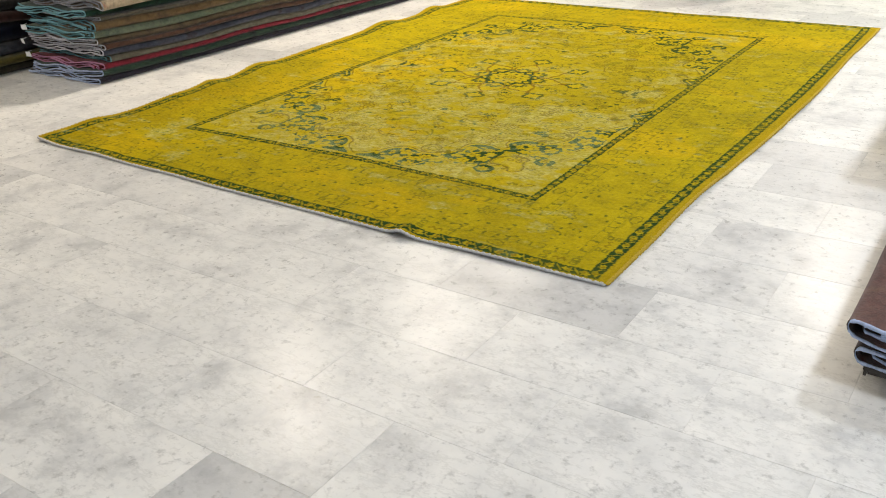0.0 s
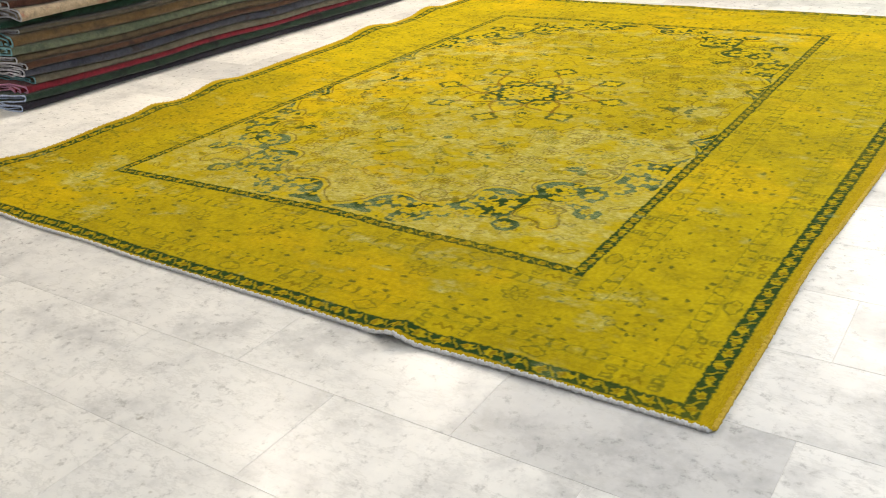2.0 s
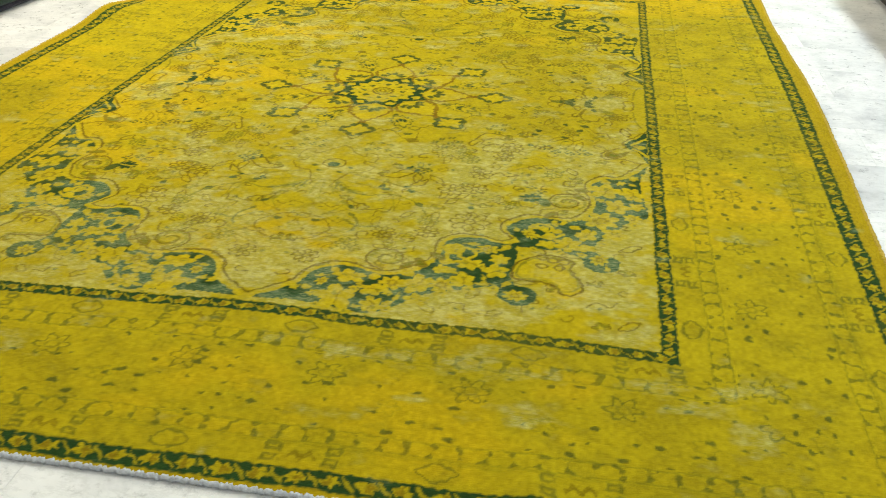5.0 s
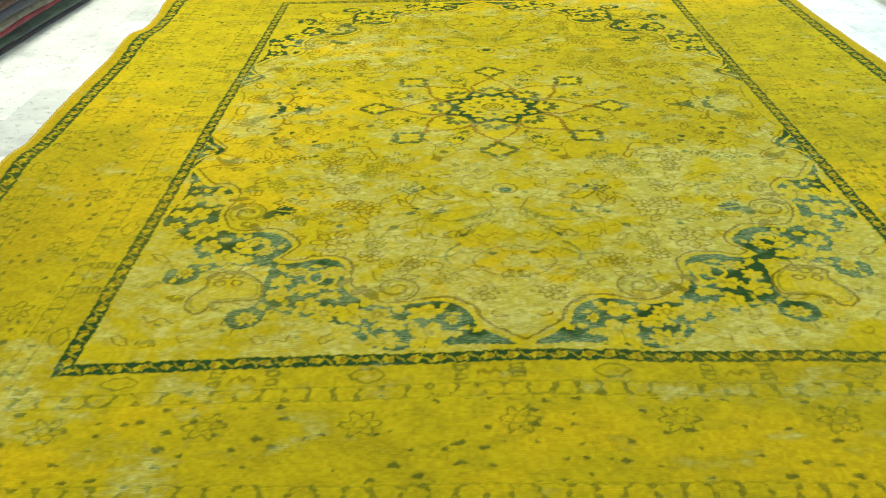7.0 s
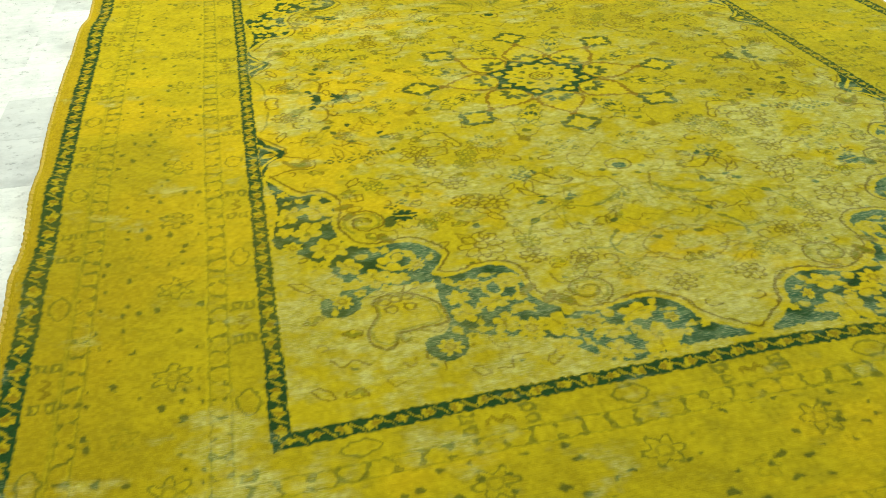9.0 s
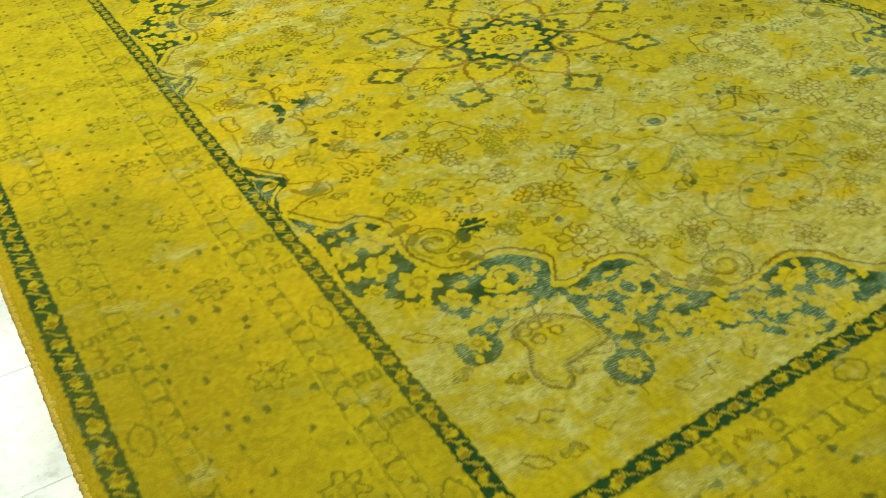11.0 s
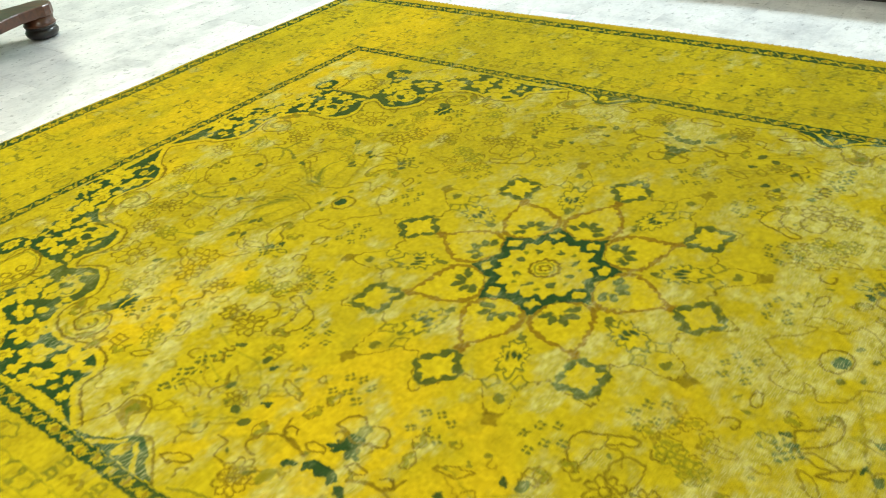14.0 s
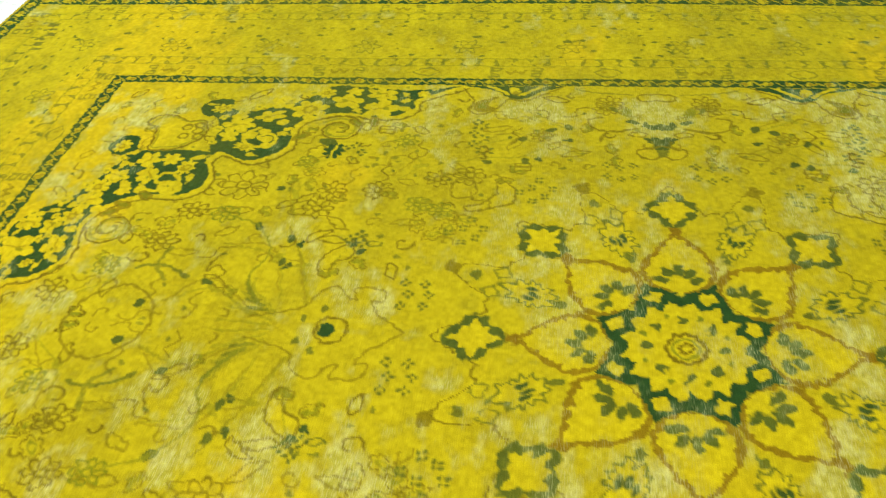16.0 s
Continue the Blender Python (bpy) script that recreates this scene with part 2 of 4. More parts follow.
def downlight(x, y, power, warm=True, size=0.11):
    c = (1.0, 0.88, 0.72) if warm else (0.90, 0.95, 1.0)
    ob = tagged(new("unseen_ceiling_lamp"), "unseen round recessed ceiling spotlight with a white rim" if warm else "unseen round flush ceiling lamp with a white rim, added as cool fill", "lamp", "ceiling lamps")
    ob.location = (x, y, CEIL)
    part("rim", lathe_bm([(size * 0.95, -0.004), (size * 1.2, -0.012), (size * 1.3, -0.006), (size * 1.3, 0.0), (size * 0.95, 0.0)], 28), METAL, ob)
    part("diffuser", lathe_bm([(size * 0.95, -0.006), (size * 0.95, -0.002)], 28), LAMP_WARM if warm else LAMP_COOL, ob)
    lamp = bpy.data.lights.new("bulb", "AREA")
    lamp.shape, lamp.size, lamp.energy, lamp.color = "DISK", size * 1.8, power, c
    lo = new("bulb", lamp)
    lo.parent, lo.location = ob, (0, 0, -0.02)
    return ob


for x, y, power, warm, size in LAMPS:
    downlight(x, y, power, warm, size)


def green_panelling():
    """Green painted low panelling with lighter posts, along the far wall."""
    ob = tagged(new("wainscot"), "dark green painted wooden panelling with lighter green posts", "panelling", kind="structure")
    y = Y1
    part("board", box_bm(X0 + 0.01, y - 0.03, 0.0, X1 - 0.01, y - 0.004, 0.95), GREEN_PAINT, ob)
    part("plinth", box_bm(X0 + 0.01, y - 0.045, 0.0, X1 - 0.01, y - 0.031, 0.05, 0.004), GREEN_PAINT, ob)
    for k in range(-3, 5):
        x = -1.53 + 1.29 * k
        if X0 + 0.2 < x < X1 - 0.2:
            part("post", box_bm(x - 0.07, y - 0.075, 0.0, x + 0.07, y - 0.046, 0.95, 0.006), GREEN_LIGHT, ob, "light green painted post")
    part("rail", box_bm(X0 + 0.01, y - 0.08, 0.952, X1 - 0.01, y - 0.004, 1.0, 0.006), GREEN_LIGHT, ob)


green_panelling()
# ---------------------------------------------------------------- the yellow rug
FX, FY = 0.918, 1.437          # inner edge of the dark frame round the field
HALF_X, HALF_Y = 1.5, 1.972    # half the rug's size
PX = 0.002                    # cell of the quarter on which the field's motifs are drawn
GREEN, BROWN, OLIVE, GOLD, RUST = 0, 1, 2, 3, 4


class Quarter:
    """The motifs of one quarter of the field; the others mirror it."""

    def __init__(self):
        self.nx, self.ny = int(0.96 / PX), int(1.48 / PX)
        self.w = np.zeros((5, self.ny, self.nx))

    def area(self, x0, x1, y0, y1):
        i0, i1 = max(int(x0 / PX) - 2, 0), min(int(x1 / PX) + 3, self.nx)
        j0, j1 = max(int(y0 / PX) - 2, 0), min(int(y1 / PX) + 3, self.ny)
        if i1 <= i0 or j1 <= j0:
            return None
        gx, gy = np.meshgrid(np.arange(i0, i1) * PX, np.arange(j0, j1) * PX)
        return (slice(j0, j1), slice(i0, i1)), gx, gy

    def lay(self, where, layer, mask):
        for k in range(5):
            part_of = self.w[k][where]
            self.w[k][where] = np.maximum(part_of, mask) if k == layer else part_of * (1 - mask)

    def blob(self, layer, x, y, r, squash=1.0, turn=0.0, petals=0, depth=0.25, ring=0.0, s=1.0):
        """A round, oval or petalled spot; with ring, its outline alone."""
        got = self.area(x - r * 1.3, x + r * 1.3, y - r * 1.3, y + r * 1.3)
        if got is None:
            return
        where, gx, gy = got
        dx, dy = gx - x, gy - y
        u, v = dx * math.cos(turn) + dy * math.sin(turn), (-dx * math.sin(turn) + dy * math.cos(turn)) / squash
        edge = r
        if petals:
            edge = r * (1 - depth + depth * np.abs(np.cos(petals / 2 * np.arctan2(v, u))) * 1.3)
        d = np.hypot(u, v) - edge
        if ring:
            d = np.abs(d) - ring / 2
        self.lay(where, layer, np.clip(0.5 - d / PX, 0, 1) * s)

    def curve(self, pts, closed=False, n=7):
        p = np.array(pts, dtype=float)
        q = np.vstack([p[-1], p, p[0], p[1]]) if closed else np.vstack([2 * p[0] - p[1], p, 2 * p[-1] - p[-2]])
        out = []
        for k in range(len(q) - 3):
            a, b, c, d = q[k:k + 4]
            for t in np.arange(n) / n:
                out.append(0.5 * (2 * b + (c - a) * t + (2 * a - 5 * b + 4 * c - d) * t * t + (3 * b - a - 3 * c + d) * t ** 3))
        if not closed:
            out.append(p[-1])
        return np.array(out)

    def line(self, layer, pts, width, closed=False, s=1.0, smooth=True):
        c = self.curve(pts, closed) if smooth else np.array(pts, dtype=float)
        if closed:
            c = np.vstack([c, c[:1]])
        got = self.area(c[:, 0].min() - width, c[:, 0].max() + width, c[:, 1].min() - width, c[:, 1].max() + width)
        if got is None:
            return
        where, gx, gy = got
        best = np.full(gx.shape, 9.0)
        for a, b in zip(c, c[1:]):
            ab = b - a
            t = np.clip(((gx - a[0]) * ab[0] + (gy - a[1]) * ab[1]) / max(ab @ ab, 1e-12), 0, 1)
            best = np.minimum(best, np.hypot(gx - a[0] - t * ab[0], gy - a[1] - t * ab[1]))
        self.lay(where, layer, np.clip(0.5 - (best - width / 2) / PX, 0, 1) * s)

    def fill(self, layer, pts, s=1.0):
        c = self.curve(pts, True)
        got = self.area(c[:, 0].min(), c[:, 0].max(), c[:, 1].min(), c[:, 1].max())
        where, gx, gy = got
        inside = np.zeros(gx.shape, dtype=bool)
        for a, b in zip(c, np.roll(c, -1, axis=0)):
            if a[1] != b[1]:
                inside ^= ((gy < a[1]) != (gy < b[1])) & (gx < (b[0] - a[0]) * (gy - a[1]) / (b[1] - a[1]) + a[0])
        self.lay(where, layer, inside * s)

    def rosette(self, x, y, r, layer=BROWN, s=0.75):
        self.blob(layer, x, y, r, petals=8, depth=0.3, ring=0.006, s=s)
        self.blob(layer, x, y, r * 0.3, ring=0.005, s=s)
        for k in range(8):
            a = math.pi / 8 + k * math.pi / 4
            self.line(layer, [(x + r * 0.35 * math.cos(a), y + r * 0.35 * math.sin(a)), (x + r * 0.7 * math.cos(a), y + r * 0.7 * math.sin(a))], 0.005, s=s * 0.8, smooth=False)

    def scroll(self, x, y, r, turn, way=1, layer=BROWN, width=0.007, s=0.8, turns=1.6):
        pts = []
        for k in range(int(turns * 10) + 1):
            a = turn + way * k / 10 * 2 * math.pi
            q = r * (1 - 0.8 * k / (turns * 10))
            pts.append((x + q * math.cos(a), y + q * math.sin(a)))
        self.line(layer, pts, width, s=s)

    def cross(self, x, y, r=0.009, layer=GREEN, s=0.8):
        for dx, dy in ((1, 0), (-1, 0), (0, 1), (0, -1)):
            self.blob(layer, x + dx * r, y + dy * r * 0.9, r * 0.5, s=s)


def draw_spandrel(q):
    """The dark green corner piece with its flowers, scrolls and cartouche."""
    def leaf(x, y, r, n):
        turn = x * 31 + y * 17
        q.blob(GOLD, x, y, r, 0.68 + 0.3 * math.sin(turn * 3) ** 2, turn, petals=n, depth=0.34)
        if n > 6:
            q.blob(BROWN, x, y, r * 0.45, petals=n, s=0.5)
            q.blob(GOLD, x, y, r * 0.22, s=0.8)
        elif r > 0.028:
            q.line(BROWN, [(x - r * .5 * math.cos(turn), y - r * .5 * math.sin(turn)), (x + r * .1, y - r * .1), (x + r * .5 * math.cos(turn + .6), y + r * .5 * math.sin(turn + .6))], 0.005, s=0.45)
            q.blob(OLIVE, x + r * .3 * math.cos(turn), y + r * .3 * math.sin(turn), r * 0.2, 0.6, turn, s=0.6)

    side = [(0.91, 0.49), (0.842, 0.595), (0.792, 0.602), (0.754, 0.643), (0.748, 0.703), (0.761, 0.755), (0.761, 0.808), (0.736, 0.866), (0.694, 0.888),
            (0.640, 0.879), (0.590, 0.893), (0.540, 0.961), (0.577, 1.030)]
    end = [(0.577, 1.035), (0.547, 1.047), (0.492, 1.028), (0.442, 1.03), (0.401, 1.064), (0.397, 1.131), (0.387, 1.176), (0.354, 1.221), (0.293, 1.251),
           (0.212, 1.233), (0.164, 1.235), (0.111, 1.28), (0.092, 1.34), (0.012, 1.415)]
    q.fill(GREEN, side + [(0.587, 1.058), (0.673, 1.057), (0.737, 1.082), (0.750, 1.119), (0.785, 1.14), (0.825, 1.125), (0.828, 1.071), (0.787, 1.060), (0.774, 1.008),
                          (0.804, 0.955), (0.847, 0.885), (0.905, 0.836), (0.905, 0.771), (0.893, 0.693), (0.89, 0.607)])
    q.fill(GREEN, end + [(0.129, 1.41), (0.277, 1.425), (0.342, 1.385), (0.392, 1.328), (0.449, 1.30), (0.510, 1.275), (0.555, 1.256), (0.566, 1.306), (0.605, 1.332),
                         (0.645, 1.305), (0.640, 1.256), (0.595, 1.24), (0.58, 1.185), (0.588, 1.143)])
    for border in (side, end):
        q.line(GOLD, border, 0.012)
        q.line(BROWN, [(x - 0.011, y - 0.011) for x, y in border], 0.006, s=0.8)
    # leaves and flowers on the dark ground: x, y, radius, petals
    for x, y, r, n in ((.871, .592, .016, 6), (.834, .632, .016, 6), (.792, .690, .046, 5), (.866, .700, .044, 6), (.827, .783, .042, 5), (.785, .873, .046, 7), (.868, .846, .024, 7), (.878, .775, .022, 5),
                       (.821, .946, .034, 5), (.752, .960, .034, 5), (.722, .925, .014, 0), (.784, 1.083, .027, 8), (.706, 1.020, .036, 6), (.656, 1.030, .028, 5), (.752, 1.030, .026, 5),
                       (.677, .956, .014, 0), (.643, .945, .015, 0), (.616, .940, .014, 0), (.659, .985, .018, 0), (.607, .985, .026, 9), (.690, .905, .012, 0)):
        leaf(x, y, r, n)
    for x, y, r, n in ((.200, 1.378, .050, 5), (.153, 1.318, .019, 7), (.097, 1.355, .015, 6), (.212, 1.282, .040, 5), (.280, 1.328, .032, 5), (.316, 1.290, .032, 7), (.374, 1.282, .044, 5), (.430, 1.278, .032, 8),
                       (.475, 1.245, .032, 5), (.382, 1.350, .030, 5), (.514, 1.090, .029, 8), (.547, 1.135, .026, 6), (.545, 1.192, .030, 5), (.480, 1.170, .034, 6), (.432, 1.100, .030, 0), (.600, 1.290, .027, 8),
                       (.420, 1.165, .016, 0), (.415, 1.205, .020, 5), (.290, 1.390, .034, 6), (.345, 1.240, .016, 0), (.270, 1.270, .014, 0)):
        leaf(x, y, r, n)
    # scalloped outer edge: gold petals bite into the dark ground
    for x, y, r in ((.90, .565, .016), (.905, .64, .018), (.91, .735, .020), (.92, .84, .022), (.872, .885, .024), (.828, .935, .018), (.795, 1.0, .018), (.742, 1.066, .018), (.685, 1.062, .020),
                    (.625, 1.062, .016), (.60, 1.10, .020), (.592, 1.19, .018), (.548, 1.268, .020), (.495, 1.285, .022), (.435, 1.312, .022), (.375, 1.345, .022), (.325, 1.40, .020), (.235, 1.428, .022),
                    (.165, 1.418, .018), (.145, 1.372, .020), (.235, 1.335, .020), (.315, 1.335, .016), (.365, 1.285, .016), (.245, 1.315, .014), (.455, 1.25, .016), (.51, 1.175, .016)):
        q.blob(GOLD, x, y, r * 0.68, petals=5, turn=x * 20)
        q.blob(OLIVE, x, y, r * 0.25, s=0.6)
    for x, y, r, turn in ((.645, .950, .052, 0.4), (.462, 1.125, .05, 2.0)):
        q.scroll(x, y, r, turn, 1, GOLD, 0.010, 1.0, 1.2)
    # small leaves crowd what is left of the dark ground
    rng = random.Random(12)
    for k in range(1500):
        x, y = rng.uniform(.09, .90), rng.uniform(.56, 1.41)
        jx, jy = int(x / PX), int(y / PX)
        if q.w[GREEN][jy - 6:jy + 7, jx - 6:jx + 7].mean() > 0.93:
            turn, r = rng.uniform(0, 3.14), rng.uniform(.011, .019)
            q.blob(GOLD, x, y, r, rng.uniform(.45, .8), turn, petals=rng.choice((0, 3, 5)), depth=0.3, s=0.9)
            q.line(GOLD, [(x - r * 1.6 * math.cos(turn), y - r * 1.6 * math.sin(turn)), (x, y)], 0.005, s=0.6, smooth=False)
    # scrolls beside the corner piece
    for x, y, r, turn, way in ((.692, .778, .066, 0.6, -1), (.279, 1.176, .058, 1.6, 1)):
        q.scroll(x, y, r, turn, way, BROWN, 0.006, 0.8)
        q.scroll(x, y, r * 0.8, turn + 0.3, way, OLIVE, 0.008, 0.5)
    for x, y, turn in ((.742, .700, 0.3), (.735, .745, 0.9), (.668, .868, 2.2), (.41, 1.15, 0.7), (.375, 1.19, 1.1), (.345, 1.208, 2.1)):
        q.blob(BROWN, x - .012, y - .006, 0.026, 0.5, turn, s=0.65)
        q.blob(OLIVE, x - .012, y - .006, 0.016, 0.45, turn, s=0.7)
    shield = [(.721, 1.105), (.719, 1.149), (.745, 1.197), (.747, 1.238), (.725, 1.261), (.702, 1.259), (.688, 1.227), (.634, 1.216), (.590, 1.213), (.585, 1.171), (.604, 1.124), (.660, 1.085)]
    q.fill(GOLD, shield, 0.9)
    q.line(BROWN, shield, 0.007, True, 0.8)
    q.line(OLIVE, [(x + (.68 - x) * 0.12, y + (1.15 - y) * 0.12) for x, y in shield], 0.006, True, 0.55)
    for x, y in ((.700, 1.112), (.674, 1.108), (.648, 1.100), (.690, 1.142), (.650, 1.14)):
        q.blob(BROWN, x, y, 0.012, ring=0.006, s=0.7)
    # the small half palmette on the frame between the corners
    q.fill(GREEN, [(.922, .235), (.89, .285), (.862, .315), (.846, .352), (.862, .378), (.888, .40), (.905, .45), (.922, .485)])
    q.line(GOLD, [(.918, .285), (.885, .322), (.868, .345)], 0.010)
    q.line(GOLD, [(.918, .435), (.893, .392), (.872, .372)], 0.010)
    q.blob(GOLD, .893, .358, .020, 0.7, 0.4)
    q.blob(BROWN, .880, .352, .012, 0.7, 0.4, s=0.5)
    q.fill(BROWN, [(.86, .395), (.825, .42), (.80, .40), (.785, .43), (.80, .458), (.84, .445)], 0.6)
    q.fill(OLIVE, [(.85, .405), (.825, .428), (.805, .42), (.80, .44), (.82, .446)], 0.8)
    q.line(BROWN, [(.92, .225), (.88, .275), (.842, .33), (.85, .37), (.80, .395), (.775, .43), (.79, .465), (.84, .46), (.90, .49)], 0.006, s=0.7)


def draw_field(q):
    """Rosettes, leaves and stems over the field."""
    for x, y, r in ((.449, .946, .050), (.349, 1.022, .028), (.341, .955, .026), (.436, .737, .032), (.441, .634, .030), (.371, .756, .034), (.505, .434, .034), (.392, .538, .026),
                    (.374, .488, .024), (.490, .505, .028), (.646, .600, .024), (.548, .821, .022), (.16, 1.13, .026), (.08, 1.21, .03), (.832, .115, .032), (.24, 1.05, .03)):
        q.rosette(x, y, r, BROWN if r > 0.027 else OLIVE)
    for x, y in ((.637, .437), (.685, .441), (.737, .436), (.62, .72), (.59, .70), (.605, .745), (.267, .66), (.255, .63), (.285, .64)):
        q.cross(x, y, 0.010)
    for x, y, r, sq, turn in ((.261, .788, .014, .6, .2), (.187, .788, .014, .6, 0), (.633, .791, .026, .6, 1.2), (.719, .214, .015, .7, .5), (.704, .255, .014, .6, 2), (.567, .313, .014, .7, 0),
                              (.56, .40, .012, .7, 1), (.12, .92, .012, .7, 1), (.44, .86, .012, .7, 1), (.66, .32, .012, .7, 0), (.30, .87, .015, .6, .8), (.05, 1.02, .012, .8, 0)):
        q.blob(GREEN, x, y, r, sq, turn, s=0.85)
    # pendant on the long axis
    half = [(.0, .505), (.025, .530), (.046, .560), (.080, .578), (.080, .557), (.105, .555), (.120, .580), (.115, .616), (.086, .610), (.094, .630), (.122, .648), (.112, .675), (.091, .693),
            (.061, .702), (.042, .748), (.026, .800)]
    q.line(BROWN, half, 0.005, s=0.55)
    q.blob(BROWN, 0, .640, .034, 0.9, ring=0.006, s=0.7)
    q.blob(GREEN, 0, .650, .020, 0.8)
    q.blob(GREEN, .03, .70, .010, 0.7, s=0.7)
    q.blob(GREEN, .055, .665, .010, 0.7, s=0.7)
    for k in range(4):
        q.line(OLIVE, [(.006 + .012 * k, .76), (.012 + .03 * k, .815), (.014 + .04 * k, .86 - .012 * k)], 0.006, s=0.35)
    q.line(OLIVE, [(.06, .80), (.14, .84), (.22, .82), (.30, .87), (.33, .93)], 0.006, s=0.6)
    q.line(BROWN, [(.0, .98), (.06, 1.0), (.10, 1.06), (.06, 1.12), (.0, 1.14)], 0.006, s=0.55)
    q.line(GREEN, [(.12, 1.0), (.165, 1.03), (.22, 1.02)], 0.008, s=0.5)
    # palmette on the short axis
    q.fill(GREEN, [(.742, 0), (.735, .018), (.748, .032), (.728, .04), (.712, .02), (.714, 0)])
    q.blob(GREEN, .745, .062, .017, 0.5, 1.2)
    q.line(BROWN, [(.72, .055), (.70, .10), (.715, .155), (.755, .165), (.765, .135)], 0.006, s=0.7)
    q.line(BROWN, [(.60, .0), (.585, .025), (.60, .05), (.625, .055), (.63, .03), (.645, .0)], 0.006, s=0.75)
    q.blob(GREEN, .615, 0, .022, 0.6, s=0.7)
    q.line(BROWN, [(.85, 0), (.842, .03), (.855, .045), (.873, .04), (.88, .0)], 0.006, s=0.7)
    q.line(GREEN, [(.875, .06), (.885, .15), (.905, .20)], 0.006, s=0.5)
    q.blob(GREEN, .80, .105, .014, 0.5, 0.6, s=0.7)
    q.blob(OLIVE, .79, .075, .022, 0.7, 0.2, s=0.7)


def draw_small(q):
    """Leaves, buds, stars and stems between the corner pieces and the medallion."""
    def ragged_leaf(pts, tone=0.75, vein=True):
        q.fill(GOLD, pts, 0.5)
        q.line(BROWN, pts, 0.005, True, tone)
        if vein:
            a, b = pts[0], pts[len(pts) // 2]
            q.line(OLIVE, [a, ((a[0] + b[0]) / 2 + .006, (a[1] + b[1]) / 2), b], 0.004, s=0.4)

    ragged_leaf([(.486, .370), (.471, .338), (.429, .329), (.404, .339), (.385, .385), (.370, .421), (.387, .435), (.401, .400), (.437, .369)])
    ragged_leaf([(.252, .655), (.226, .691), (.199, .708), (.164, .706), (.144, .690), (.165, .683), (.192, .677), (.211, .646), (.238, .646)])
    ragged_leaf([(.270, .750), (.289, .737), (.295, .701), (.275, .721), (.255, .746)], vein=False)
    q.line(BROWN, [(.214, .911), (.177, .929), (.151, .932), (.169, .915), (.144, .894), (.126, .918)], 0.005, s=0.7)
    q.line(BROWN, [(.454, .474), (.482, .465), (.492, .447), (.478, .422), (.446, .414), (.420, .432), (.423, .463)], 0.005, True, s=0.7)
    q.line(GREEN, [(.152, 1.066), (.161, 1.051), (.163, 1.015), (.147, .985), (.128, .964)], 0.008, s=0.6)
    q.blob(GREEN, .135, .970, .014, 0.5, 0.8, s=0.65)
    q.line(BROWN, [(.661, .140), (.698, .126), (.707, .086), (.718, .053)], 0.007, s=0.7)
    q.line(OLIVE, [(.554, .480), (.580, .404), (.583, .326), (.620, .276)], 0.006, s=0.35)
    # clustered leaves
    for x, y in ((.379, .525), (.355, .474), (.319, .529), (.291, .487), (.311, .461), (.340, .429), (.507, .796), (.270, 1.109), (.303, 1.056), (.252, 1.080)):
        turn = x * 40
        q.blob(BROWN, x, y, .027, 0.6, turn, petals=6, depth=0.3, ring=0.005, s=0.7)
        q.blob(OLIVE, x, y, .016, 0.45, turn, s=0.55)
        q.blob(GOLD, x, y, .007, 0.6, turn, s=0.7)
    for x, y, r in ((.807, .125, .030), (.681, .278, .024)):
        q.blob(OLIVE, x, y, r * 0.8, petals=7, s=0.25)
        q.rosette(x, y, r, BROWN, 0.7)
    # six-petalled stars in rows
    for x, y in ((.719, .425), (.660, .421), (.610, .408)):
        for k in range(6):
            a = k * math.pi / 3
            q.blob(GREEN, x + .015 * math.cos(a), y + .017 * math.sin(a), .0075, 0.5, a, s=0.75)
    # buds and specks
    for k, (x, y) in enumerate(((.245, .762), (.174, .773), (.253, .649), (.230, .630), (.280, .631), (.281, .601), (.501, .558), (.508, .493), (.553, .506), (.495, .528), (.577, .281), (.575, .210),
                                (.604, .178), (.658, .212), (.708, .054), (.561, .717), (.566, .657), (.532, .675), (.716, .527), (.695, .619), (.671, .577), (.615, .622), (.633, .598), (.440, .786),
                                (.438, .838), (.452, .757), (.354, .621), (.216, .554), (.183, .525), (.669, .265), (.698, .290), (.541, .228), (.550, .159))):
        dark = k in (0, 1, 2, 3, 10, 13)
        q.blob(GREEN, x, y, 0.013 if dark else 0.0085, 0.6, x * 50, petals=3, depth=0.4, s=0.95 if dark else 0.6)
    q.blob(GREEN, .255, .606, .016, 0.5, 1.5, ring=0.006, s=0.7)
    # large buds
    q.blob(GOLD, .589, .803, .026, petals=6, s=0.8)
    q.blob(BROWN, .589, .803, .026, petals=6, ring=0.005, s=0.7)
    q.blob(GREEN, .595, .769, .032, 0.75, petals=9, depth=0.35)
    q.line(GOLD, [(.572, .773), (.595, .769), (.615, .765)], 0.006)
    for x, y in ((.544, .317), (.694, .657)):
        q.line(BROWN, [(x - .016, y - .018), (x + .016, y - .016), (x + .014, y + .016), (x - .016, y + .016)], 0.005, True, 0.7, smooth=False)
        q.line(BROWN, [(x, y - .02), (x, y + .02)], 0.005, s=0.6, smooth=False)
    for k in range(5):
        a = k * 1.257
        q.blob(BROWN if k % 2 else GREEN, .562 + .028 * math.cos(a), .642 + .028 * math.sin(a), .010, 0.6, a, s=0.6)
    # dark palmette on the short axis
    q.blob(GREEN, .664, .012, .026, 0.6, 1.2, petals=5, depth=0.4)
    q.blob(GREEN, .640, .008, .016, 0.7)
